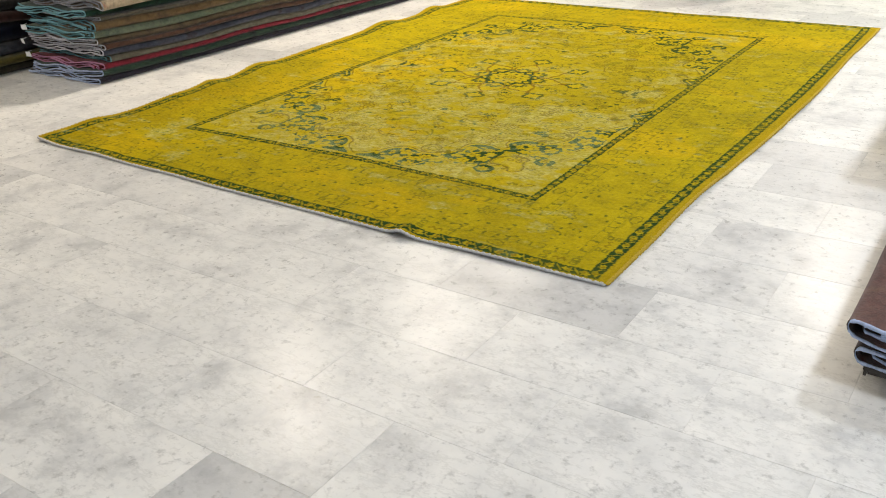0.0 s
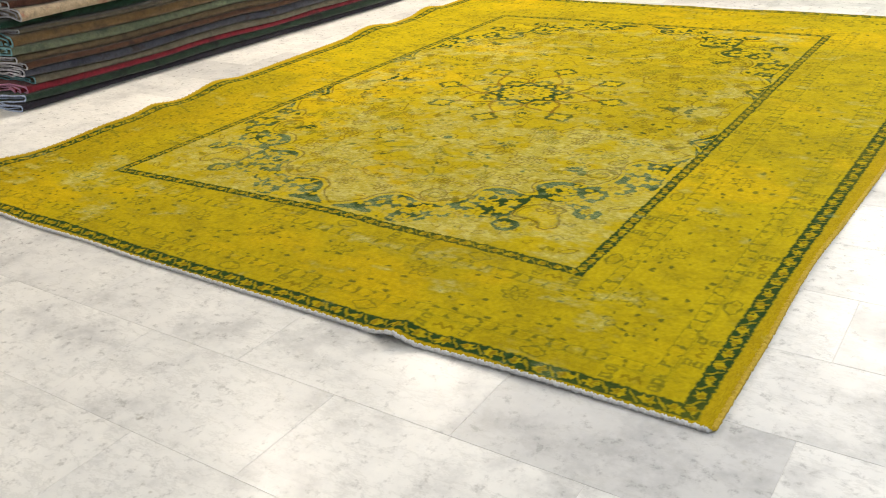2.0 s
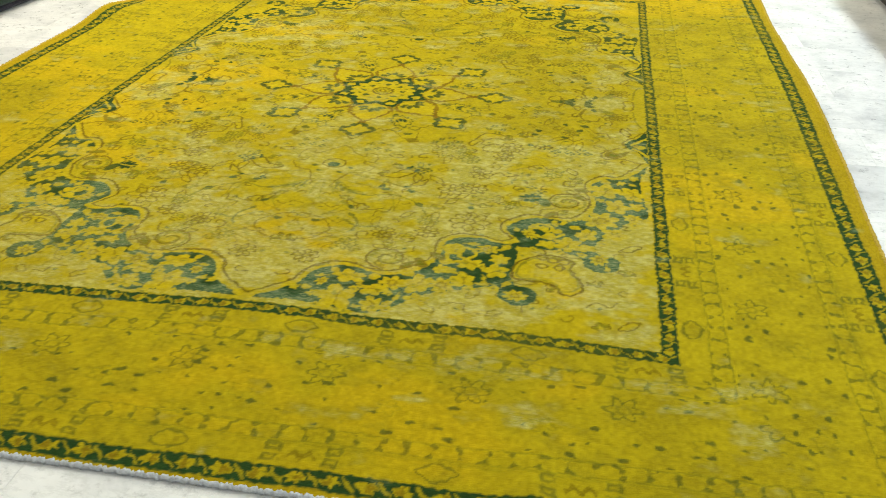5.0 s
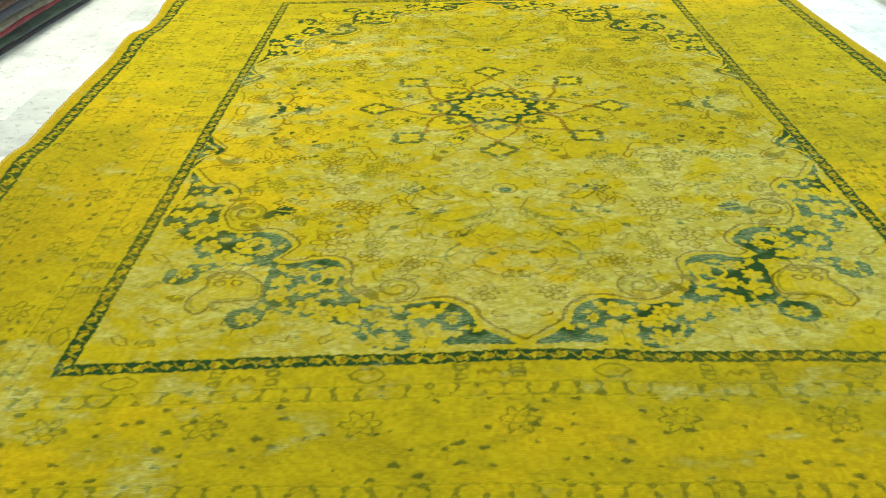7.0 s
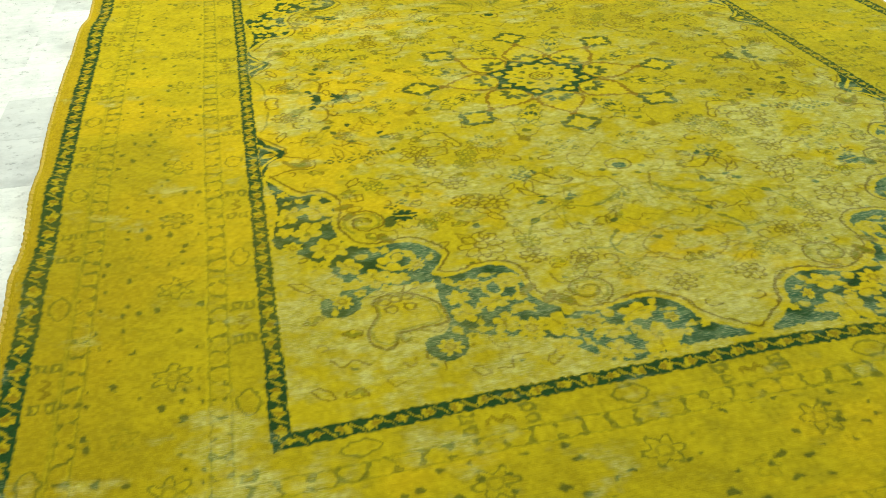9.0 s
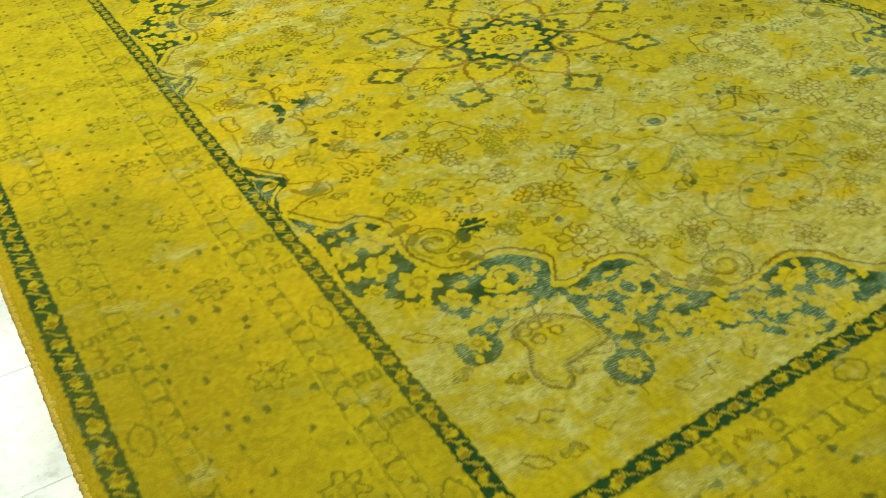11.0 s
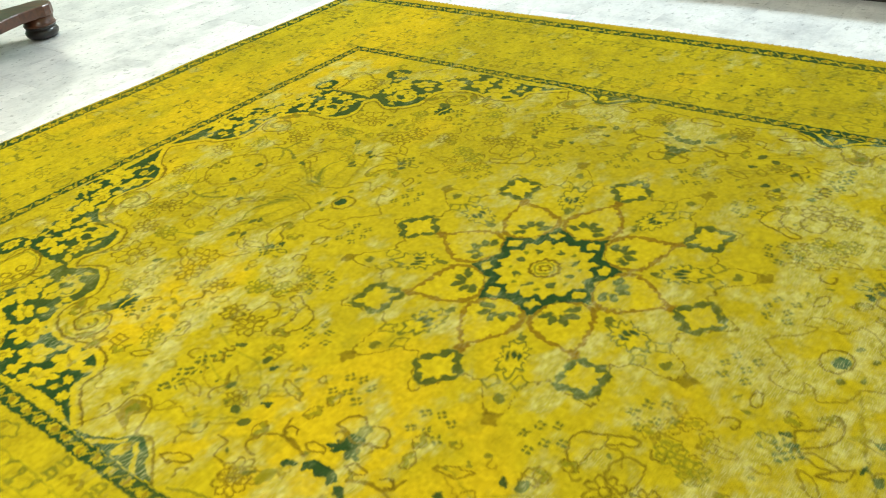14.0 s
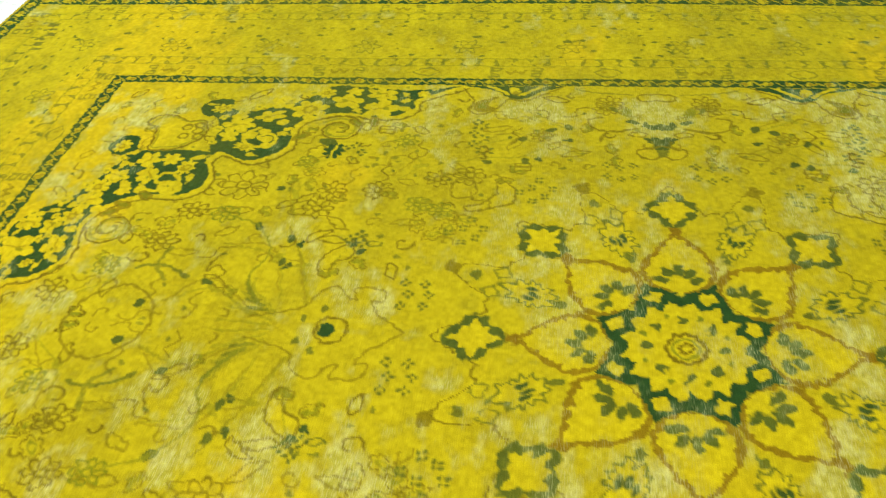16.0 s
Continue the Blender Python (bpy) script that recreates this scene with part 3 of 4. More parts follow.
    # faint broad leaves round the pendant
    for a, b, c in (((.03, .80), (.10, .90), (.06, .98)), ((.08, .76), (.20, .80), (.24, .92)), ((.06, .70), (.18, .74), (.30, .80)), ((.20, 1.08), (.12, 1.10), (.05, 1.18)), ((.33, .80), (.42, .82), (.52, .78)),
                    ((.60, .18), (.66, .33), (.62, .45)), ((.70, .20), (.76, .30), (.80, .28)), ((.48, .60), (.54, .55), (.60, .57))):
        q.line(OLIVE, [a, b, c], 0.005, s=0.35)
        q.line(BROWN, [(a[0] + .02, a[1] + .01), (b[0] + .03, b[1] + .015), c], 0.0045, s=0.4)
        q.blob(OLIVE, b[0], b[1], .02, 0.4, a[0] * 30, s=0.4)
    rng = random.Random(5)
    cell = 0.074
    for i in range(12):
        for j in range(19):
            x, y = (i + rng.uniform(.15, .85)) * cell, (j + rng.uniform(.15, .85)) * cell
            a, kind, tone, way = rng.uniform(0, 6.28), rng.random(), rng.uniform(.45, .85), rng.choice((-1, 1))
            if math.hypot(x, y / .93) < 0.55 or x > .87 or y > 1.38 or (x < .15 and .5 < y < .84):
                continue
            c, s = math.cos(a), math.sin(a)
            at = lambda u, v: (x + u * c - v * s, y + u * s + v * c)
            if kind < 0.3:
                q.scroll(x, y, rng.uniform(.014, .026), a, way, BROWN, 0.005, tone, rng.uniform(.5, .9))
            elif kind < 0.6:
                d = rng.uniform(.02, .038)
                q.line(BROWN, [at(-d, 0), at(-.3 * d, .013), at(d, .004), at(.2 * d, -.010), at(-d, 0)], 0.0045, s=tone)
            elif kind < 0.8:
                for k in range(3):
                    q.blob(OLIVE, *at(.012 * (k - 1), .008 * (k % 2)), 0.011, 0.5, a + k, s=tone * 0.8)
                q.blob(BROWN, x, y, 0.02, 0.6, a, petals=5, ring=0.0045, s=tone)
            else:
                q.line(BROWN, [at(-.035, .008), at(-.012, -.010), at(.012, .010), at(.04, -.006)], 0.0045, s=tone)
                q.blob(GREEN, *at(.012, -.014), 0.007, 0.6, a, s=tone)
    for k in range(5):
        q.line(GREEN, [(.045 + .012 * k, .775 + .012 * k), (.050 + .022 * k, .815 + .006 * k)], 0.009, s=0.55, smooth=False)


def soft(d, e=0.002):
    """1 inside, 0 outside an edge at distance d."""
    return np.clip(0.5 - d / (2 * e), 0, 1)


def medallion(x, y, w):
    """Eight-fold flower in the middle, drawn into the five weights."""
    def lay(layer, mask, s=1.0):
        mask = mask * s
        for k in range(5):
            w[k] = np.maximum(w[k], mask) if k == layer else w[k] * (1 - mask)

    y = y / 0.93
    r, a = np.hypot(x, y), np.arctan2(y, x)
    eighth = math.pi / 4
    f = (a + eighth / 2) % eighth - eighth / 2          # round a petal's axis
    g = a % eighth - eighth / 2                          # round the axis between two petals
    u, v = r * np.cos(f), r * np.sin(f)
    m, n = r * np.cos(g), r * np.sin(g)
    wob = 0.010 * (lattice(x, y, 0.009, 71) - 0.5)
    # scalloped outline round it all
    af, ag = np.abs(f), np.abs(g)
    rim = 0.392 + 0.085 * np.exp(-(af / 0.10) ** 2) + 0.105 * np.exp(-(ag / 0.085) ** 2) + 0.006 * np.cos(a * 56)
    lay(BROWN, soft(np.abs(r - rim - wob) - 0.0028), 0.75)
    lay(BROWN, soft(np.maximum(np.abs(m - 0.505), np.abs(n)) - 0.016 - wob), 0.62)
    # clusters of small four-dot crosses
    for du in (-0.022, 0.022):
        for dv in (-0.04, 0.0, 0.04):
            p, o = u - 0.528 - du - 0.25 * np.abs(dv), np.abs(v) - 0.105 - dv * 0.8
            lay(GREEN, soft(np.minimum(np.hypot(np.abs(p) - 0.008, o), np.hypot(p, np.abs(o) - 0.008)) - 0.0042), 0.75)
    # eyes between the petals: a bright toothed leaf with a dark heart
    e = np.hypot((m - 0.318) / np.where(m < 0.318, 1.45, 1.9), n)
    tooth = 0.031 + 0.005 * np.cos(11 * np.arctan2(n, m - 0.318)) + 0.6 * wob
    lay(GOLD, soft(e - tooth), 0.9)
    lay(GREEN, soft(np.abs(e - tooth) - 0.0032), 0.72)
    for s, c in ((-0.013, 0.322), (0.0, 0.314), (0.013, 0.322)):
        lay(GREEN, soft(np.hypot((m - c) / 2.4, n - s) - 0.0058 - 0.3 * wob), 0.95)
    for s in (-0.030, 0.030):
        bud = np.maximum(np.abs(m - 0.398) * 0.8 + np.abs(n - s) * 0.9, np.abs(n - s)) - 0.017 - 0.5 * wob
        lay(GREEN, soft(np.abs(bud) - 0.0028), 0.6)
    lay(GREEN, soft(np.hypot((m - 0.258) / 1.4, n) - 0.010 - wob), 0.75)
    lay(GREEN, soft(np.hypot(m - 0.446, n) - 0.013 - wob), 0.7)
    # thick-framed diamonds at the petals' tips
    p, o = np.abs(u - 0.400), np.abs(v)
    d = ((p / 0.072 + o / 0.068) - 1.0) * 0.048
    th = np.arctan2(v, u - 0.400)
    lay(GREEN, soft(d + 0.004 * np.cos(8 * th) + 0.8 * wob, 0.002), 0.86)
    lay(GOLD, soft(d + 0.0165 - 0.004 * np.cos(8 * th) + 0.8 * wob, 0.002))
    lay(GREEN, soft(np.abs(np.abs(v) - 0.5 * np.abs(u - 0.335)) - 0.004) * (u > 0.325) * (u < 0.352), 0.6)
    # dark ring, then the petals on it
    lay(GREEN, soft(r - 0.182 + 0.048 * np.abs(g) / eighth * 2 + wob))
    t = np.clip((u - 0.143) / 0.183, 0, 1)
    wide = 0.079 * np.sin(np.pi * t ** 0.62) ** 0.92 + 1e-6
    d = np.where((u > 0.143) & (u < 0.326), np.abs(v) - wide, 0.02 + np.abs(u - 0.227) * 0.1) + wob
    d = np.maximum(d, np.abs(v) - r * math.sin(eighth / 2) * 0.995)
    lay(RUST, soft(d, 0.0015), 0.9)
    lay(GOLD, soft(d + 0.0140 + 0.5 * wob, 0.0015))
    lay(RUST, soft(np.maximum(np.abs(u - 0.327), np.abs(v)) - 0.012 - wob))
    # green palmette inside each petal
    pu, pv = u - 0.175, v
    pr, pa = np.hypot(pu, pv), np.arctan2(pv, pu)
    fan = (pa + 0.36) % 0.72 - 0.36
    leaf = np.hypot((pr * np.cos(fan) - 0.033) / 1.7, pr * np.sin(fan)) - 0.0105 - 0.6 * wob
    lay(GREEN, soft(np.maximum(leaf, np.abs(pa) - 1.85)), 0.85)
    # inner flower
    edge = 0.113 + 0.012 * (1 - 2 * np.abs((a * 16 / (2 * math.pi)) % 1 - 0.5) * 2)
    lay(GOLD, soft(r - edge - wob))
    lay(GREEN, soft(np.hypot((u - 0.072) / 1.2, v) - 0.0095 - wob), 0.85)
    lay(OLIVE, soft(np.hypot(m - 0.085, n) - 0.006), 0.8)
    lay(BROWN, soft(np.abs(r - 0.036 - 0.002 * np.cos(12 * a)) - 0.004), 0.8)
    lay(OLIVE, soft(np.abs(r - 0.024) - 0.003), 0.7)
    lay(BROWN, soft(np.hypot(r * np.cos(f) - 0.012, r * np.sin(f)) - 0.0045), 0.8)
    # gold lozenges in the ring
    lay(GOLD, soft((np.abs(m - 0.141) / 1.0 + np.abs(n) / 1.2) - 0.0175 - wob))


def border(s, d, side, w):
    """Frame, strips, vines and guard. s runs along the side, d outwards from the field."""
    def lay(layer, mask, k=1.0):
        mask = mask * k
        for j in range(5):
            w[j] = np.maximum(w[j], mask) if j == layer else w[j] * (1 - mask)

    def band(a, b):
        return np.where((d > a) & (d < b), 1.0, 0.0)

    def chain(a, b, unit):
        """A dark band with gold flowers and slanted bars."""
        mid, h = (a + b) / 2, (b - a) / 2
        lay(GREEN, soft(np.abs(d - mid) - h + 0.001 * np.cos(s * 310)))
        p = (s + unit / 2) % unit - unit / 2
        q = (s + unit) % (2 * unit) < unit
        e = d - mid
        rag = lattice(s, d, 0.009, 67) - 0.5
        box = (np.abs(p / 1.35) ** 3 + np.abs(e) ** 3) ** (1 / 3)
        flower = box - h * (0.54 + 0.09 * np.cos(6 * np.arctan2(e, p)) + 0.40 * rag)
        lay(GOLD, soft(flower, 0.0015), 0.85)
        lay(RUST, soft(flower + h * 0.14, 0.002) * q, 0.75)
        lay(BROWN, soft(np.hypot(p, e) - h * 0.20, 0.0015), 0.45)
        z = (s % unit) - unit / 2
        slant = z - 0.55 * e - h * 0.2 * np.sin(e / h * 3.0)
        bar = np.maximum(np.abs(slant) - h * (0.06 + 0.20 * (0.9 - np.abs(e) / h) + 0.2 * rag), np.abs(e) - h * 0.74)
        lay(GOLD, soft(bar, 0.0015), 0.65)

    def vine(a, b, unit):
        mid, h = (a + b) / 2, (b - a) / 2
        for k in (a, b):
            lay(OLIVE, soft(np.abs(d - k) - 0.0022), 0.42)
            lay(GOLD, soft(np.abs(d - k - 0.005) - 0.0022), 0.6)
        p = (s % unit) / unit
        flip = np.where((s // unit) % 2 < 1, 1.0, -1.0)
        e = (d - mid) * flip / h
        ragged = 0.5 * (lattice(s, d, 0.010, 69) - 0.5)
        hour = np.abs(p - 0.5 - 0.10 * e) * unit / h - 0.10 - 0.40 * np.abs(e) ** 1.3
        zig = np.maximum(hour, np.abs(e) - 0.86) + 1.2 * ragged
        lay(GREEN, soft(zig * h, 0.002), 0.58)
        lay(GOLD, soft((zig + 0.36) * h, 0.002) * (np.abs(e) > 0.45), 0.45)

    def strip(mid, h, shift):
        unit = 0.485
        p = (s + shift) % unit - unit / 2
        e = d - mid
        bud = np.abs(e) / h + (np.abs(p) / (h * 1.5)) ** 1.9 - 0.72
        lay(GREEN, soft(np.abs(bud + 0.25 * (lattice(s, d, 0.010, 72) - 0.5)) * h - 0.003, 0.002), 0.55)
        lay(BROWN, soft(np.hypot(p - h * .4, e) - h * 0.22), 0.25)
        p = (s + shift + unit / 2) % unit - unit / 2
        for c in (-1, 1):
            for k in (-0.5, 0.45):
                sq = np.maximum(np.abs(p - c * h * 1.9) - h * 0.48, np.abs(e - k * h) - h * 0.34)
                lay(GREEN, soft(sq + 0.3 * h * (lattice(s, d, 0.014, 66) - 0.5)), 0.55)
                lay(GOLD, soft(sq + h * 0.2), 0.75)
        lay(BROWN, soft(np.maximum(np.abs(p) - h * 0.9, np.abs(np.abs(e - 0.2 * h * np.cos(p / h * 7)) - 0.1 * h) - 0.003)), 0.55)

    strip(0.068, 0.029, 0.05)
    vine(0.100, 0.138, 0.047)
    # broad band: outlined flowers and small green specks
    unit = 0.29
    p = (s + unit / 2) % unit - unit / 2
    e = d - 0.205
    rr, aa = np.hypot(p, e), np.arctan2(e, p)
    lay(GREEN, soft(np.abs(rr - 0.030 - 0.009 * np.cos(6 * aa) - 0.006 * (lattice(s, d, 0.011, 70) - 0.5)) - 0.0034), 0.55)
    lay(GREEN, soft(np.abs(rr - 0.013) - 0.0028), 0.35)
    p2 = s % unit - unit / 2
    e2 = d - 0.285
    lay(OLIVE, soft(np.abs(np.hypot(p2, e2) - 0.02 - 0.005 * np.cos(5 * np.arctan2(e2, p2))) - 0.0025), 0.3)
    cell = 0.042
    i, j = np.floor(s / cell).astype(int), np.floor(d / cell).astype(int)
    rng = np.random.RandomState(9 + side)
    t = rng.rand(4, 512)
    pick = (i * 37 + j * 101) % 512
    cx, cy = (i + 0.2 + 0.6 * t[0][pick]) * cell, (j + 0.2 + 0.6 * t[1][pick]) * cell
    size = 0.0030 + 0.0052 * t[2][pick] ** 2 + 0.006 * (lattice(s, d, 0.008, 68) - 0.5)
    fleck = soft(np.hypot((s - cx) / 1.5, d - cy) - size) * (t[3][pick] < 0.40) * band(0.145, 0.36)
    lay(GREEN, fleck, 0.72)
    vine(0.367, 0.404, 0.047)
    strip(0.435, 0.029, 0.17)
    lay(OLIVE, soft(np.abs(d - 0.410) - 0.003), 0.28)
    chain(0.0, 0.036, 0.050)
    chain(0.468, 0.512, 0.064)


def make_rug():
    h = 0.0033
    nx, ny = int(2 * HALF_X / h) + 1, int(2 * HALF_Y / h) + 1
    x, y = np.meshgrid(np.linspace(-HALF_X, HALF_X, nx), np.linspace(-HALF_Y, HALF_Y, ny))
    # hand-knotted unevenness: where each knot sits in the design
    px = x + 0.008 * (cloudy(x, y, 0.5, 11, 3) - 0.5) + 0.003 * (lattice(x, y, 0.03, 12) - 0.5) + 0.006 * (lattice(x, y, 0.0085, 44) - 0.5)
    py = y + 0.020 * (cloudy(x, y, (0.35, 0.7), 13, 3) - 0.5) + 0.003 * (lattice(x, y, 0.03, 14) - 0.5) + 0.007 * (lattice(x, y, 0.0085, 45) - 0.5)
    # the weave draws in towards the middle of the near end
    py = py - 0.032 * (1 - np.clip(x / 0.95, -1, 1) ** 2) * step(-0.6, -1.4, y) * (1 - step(-1.45, -1.9, y))
    q = Quarter()
    draw_small(q)
    draw_field(q)
    draw_spandrel(q)
    ax, ay = np.abs(px), np.abs(py)
    # the far half was woven a little longer towards its corners
    ay = ay - np.where(py > 0, 0.022 * step(0.90, 1.15, ay) * (1 - step(1.2, 1.43, ay)), 0)
    fi, fj = np.clip(ax / PX, 0, q.nx - 1.001), np.clip(ay / PX, 0, q.ny - 1.001)
    i, j = fi.astype(int), fj.astype(int)
    a, b = fi - i, fj - j
    w = [(k[j, i] * (1 - a) + k[j, i + 1] * a) * (1 - b) + (k[j + 1, i] * (1 - a) + k[j + 1, i + 1] * a) * b for k in q.w]
    medallion(px, py, w)
    dx, dy = ax - FX, (np.abs(py) - FY) * 0.98
    sideways = dx > dy
    d = np.where(sideways, dx, dy)
    s = np.where(sideways, py, px)
    wb = [np.zeros_like(x) for k in range(5)]
    border(np.where(sideways, py + 0.076, px + 0.03), d, 0, wb)
    out = (d > -0.002)
    w = [np.where(out, p, o) for o, p in zip(w, wb)]

    # dye and wear
    c3 = lambda r, g, b: np.array((r, g, b))[None, None, :]
    mixc = lambda base, c, m: base * (1 - m[..., None]) + c * m[..., None]
    big = cloudy(x, y, (0.50, 0.35), 21, 4)
    mid = cloudy(x, y, (0.10, 0.07), 31, 4)
    blot = cloudy(x, y, (0.055, 0.040), 35, 3)
    fibre = cloudy(x, y, (0.022, 0.012), 51, 2)
    knot = lattice(x, y, 0.0075, 55)
    gold, green, brown, olive, rust = w[GOLD], w[GREEN], w[BROWN], w[OLIVE], w[RUST]
    inside = np.where(out, 0.0, 1.0)
    margin = np.where(d > 0.513, 1.0, 0.0)
    col = np.ones(x.shape + (3,)) * c3(0.470, 0.368, 0.005)
    col = mixc(col, c3(0.60, 0.41, 0.003), step(0.47, 0.34, big) * 0.6)
    col = mixc(col, c3(0.34, 0.265, 0.005), step(0.48, 0.66, 0.6 * mid + 0.4 * big) * 0.6)
    col = mixc(col, c3(0.31, 0.255, 0.008), step(0.50, 0.72, blot) * 0.50)
    # the border is browner and darker at the near left, faintly along the near end
    col = mixc(col, c3(0.31, 0.228, 0.004), (1 - inside) * np.maximum(0.10 * step(-1.45, -1.75, y), 0.66 * step(-1.0, -1.3, x) * step(0.4, -1.0, y)))
    col = mixc(col, c3(0.40, 0.27, 0.005), margin * 0.65)
    # pile worn down to the pale foundation, most at the near end and in streaks along the field
    zone = inside * 0.01 + inside * 0.055 * step(-0.1, -0.9, y) + 0.115 * np.exp(-((y + 1.55) / 0.06) ** 2) + 0.05 * np.exp(-((y + 1.68) / 0.08) ** 2) + inside * 0.10 * np.exp(-((x - 0.42) / 0.09) ** 2) * step(0.0, -0.5, y) \
        + 0.07 * np.exp(-(((x + 0.55) / 0.22) ** 2 + ((y - 0.9) / 0.35) ** 2)) + 0.05 * inside * np.exp(-((x - 0.78) / 0.10) ** 2) - 0.085 * (1 - inside) - 0.05 * margin - 0.03 * step(0.2, 0.9, y)
    wear = step(0.49, 0.66, 0.34 * cloudy(x, y, (0.26, 0.20), 61, 3) + 0.34 * mid + 0.32 * blot + zone)
    pale = mixc(np.ones(x.shape + (3,)) * c3(0.42, 0.370, 0.045), c3(0.55, 0.49, 0.13), step(0.42, 0.72, fibre))
    col = mixc(col, pale, wear * (0.80 - 0.35 * gold))
    col = mixc(col, c3(0.56, 0.43, 0.004), gold * (0.66 - 0.30 * wear))
    col = mixc(col, c3(0.050, 0.095, 0.008), olive * (0.86 - 0.16 * wear))
    col = mixc(col, c3(0.072, 0.040, 0.003), brown * (0.95 - 0.10 * wear))
    col = mixc(col, c3(0.190, 0.108, 0.004), rust * (0.92 - 0.1 * wear))
    deep = mixc(np.ones(x.shape + (3,)) * c3(0.008, 0.048, 0.013), c3(0.030, 0.115, 0.070), wear * (0.35 + 0.5 * fibre) * step(0.2, -0.9, y) + 0.25 * wear)
    col = mixc(col, deep, green * (0.96 - 0.22 * wear * fibre))
    # soil trodden in
    dirt = step(0.52, 0.72, cloudy(x, y, (0.6, 0.5), 81, 4))
    col = mixc(col, c3(0.27, 0.22, 0.008), dirt * 0.2)
    # bare warp threads in the worst spots
    bare = wear * step(0.60, 0.78, cloudy(x, y, (0.07, 0.006), 91, 2)) * step(0.45, 0.62, mid)
    col = mixc(col, c3(0.62, 0.60, 0.42), bare * 0.12)
    col = col * (0.70 + 0.27 * knot)[..., None]
    # near the far right corner a small woven signature, worn to bars
    for k in range(6):
        cx = 1.10 + 0.030 * k
        bar = np.maximum(np.abs(px - cx) - 0.006 - 0.004 * (k % 2), np.abs(py - 1.795 - 0.01 * (k % 3)) - 0.014)
        col = mixc(col, c3(0.05, 0.06, 0.012), soft(bar) * 0.7)

    # lie of the rug on the floor: rolling edges, a ripple at the near end
    left = step(-1.30, -1.49, x)
    right = step(1.33, 1.49, x)
    trim_l, trim_r = step(-1.435, -1.50, x), step(1.435, 1.50, x)
    z = 0.009 + 0.0016 * mid - 0.0012 * wear
    z = z + left * 0.020 * np.clip(lattice(y * 1.0, 0 * y, 0.28, 15) - 0.35, 0, 1) + right * 0.012 * np.clip(lattice(y, 0 * y, 0.35, 16) - 0.4, 0, 1)
    for at, tall, wide in ((-1.65, 0.016, 0.12), (-0.86, 0.022, 0.10), (-0.46, 0.026, 0.13), (0.79, 0.024, 0.17), (1.42, 0.02, 0.12)):
        z = z + step(-1.24, -1.48, x) * tall * np.exp(-((y - at) / wide) ** 2)
    near = step(-1.70, -1.96, y)
    z = z + near * (0.020 * np.exp(-((x - 0.69) / 0.045) ** 2) + 0.010 * np.clip(lattice(x, 0 * x, 0.35, 17) - 0.45, 0, 1))
    far = step(1.80, 1.96, y)
    z = z + far * 0.010 * np.clip(lattice(x, 0 * x, 0.30, 18) - 0.4, 0, 1)
    # long soft swells along the left border
    out_x = np.clip((np.abs(x) - 0.95) / 0.46, 0, 1.2) * np.sign(x)
    wx = x + out_x * (-0.018 + 0.054 * step(-1.8, 0.5, y)) + trim_l * (0.038 + 0.022 * (lattice(y, 0 * y, 0.45, 19) - 0.5)) + trim_r * (-0.034 + 0.018 * (lattice(y, 0 * y, 0.4, 20) - 0.5)) \
        - 0.035 * step(-1.2, -1.5, x) * step(-1.5, -1.95, y)
    wy = y + 0.030 * step(-1.50, -1.88, y) + near * (0.012 * (lattice(x, 0 * x, 0.25, 22) - 0.5) - 0.010 * np.exp(-((x - 0.69) / 0.06) ** 2)) + 0.025 * near * step(0.5, -1.5, x) + far * (0.022 + 0.025 * lattice(x, 0 * x, 0.5, 23))
    verts = np.stack([wx, wy, z], axis=-1)

    rug = tagged(new("rug"), "large overdyed yellow and green medallion rug, worn, flat on marble", "rug")
    me = grid_mesh("rug_top", verts, nx, ny)
    attr = me.attributes.new("dye", "FLOAT_COLOR", "POINT")
    attr.data.foreach_set("color", np.concatenate([col, (wear * (1 - 0.5 * gold))[..., None]], axis=-1).astype(np.float32).ravel())
    me.materials.append(PILE)
    pile = new("rug_top", me)
    pile.parent = rug
    pile["label"] = "yellow dyed wool pile with green medallion and borders"

    # bound edges: a thick cord of warp ends at both ends, an overcast cord along both sides
    def cord(name, line, material, radius, label, seed):
        seg = 8
        line = np.array(line)
        tang = np.gradient(line, axis=0)
        tang /= np.linalg.norm(tang, axis=1)[:, None]
        nrm = np.stack([-tang[:, 1], tang[:, 0], 0 * tang[:, 0]], axis=1)
        k = np.arange(len(line))
        r = radius * (0.55 + 0.55 * np.abs(np.sin(k * 1.18)) + 0.4 * np.random.RandomState(seed).rand(len(k)))
        line = line + np.stack([0 * k, 0 * k, 0.0012 * np.sin(k * 0.9)], axis=1) * (radius > 0.001)
        r = r * np.clip(np.minimum(k, len(k) - 1 - k) / 3, 0.05, 1)
        rows = []
        for m in range(seg):
            a = 2 * math.pi * m / seg
            rows.append(line + nrm * (r * math.cos(a))[:, None] + np.array((0, 0, 1))[None, :] * (r * math.sin(a))[:, None])
        pts = np.stack(rows, axis=1)
        ob = new(name, grid_mesh(name, pts, seg, len(line), True))
        ob.data.materials.append(material)
        ob.parent = rug
        ob["label"] = label

    low = lambda e: np.stack([e[:, 0], e[:, 1], np.maximum(e[:, 2] - 0.004, 0.0055)], axis=1)
    cord("warp_end", low(verts[0]), FRINGE, 0.0048, "off-white cotton warp ends", 24)
    cord("warp_end", low(verts[-1]), FRINGE, 0.0040, "off-white cotton warp ends", 25)
    cord("selvedge", low(verts[:, 0]), SELVEDGE, 0.0055, "mustard overcast edge", 26)
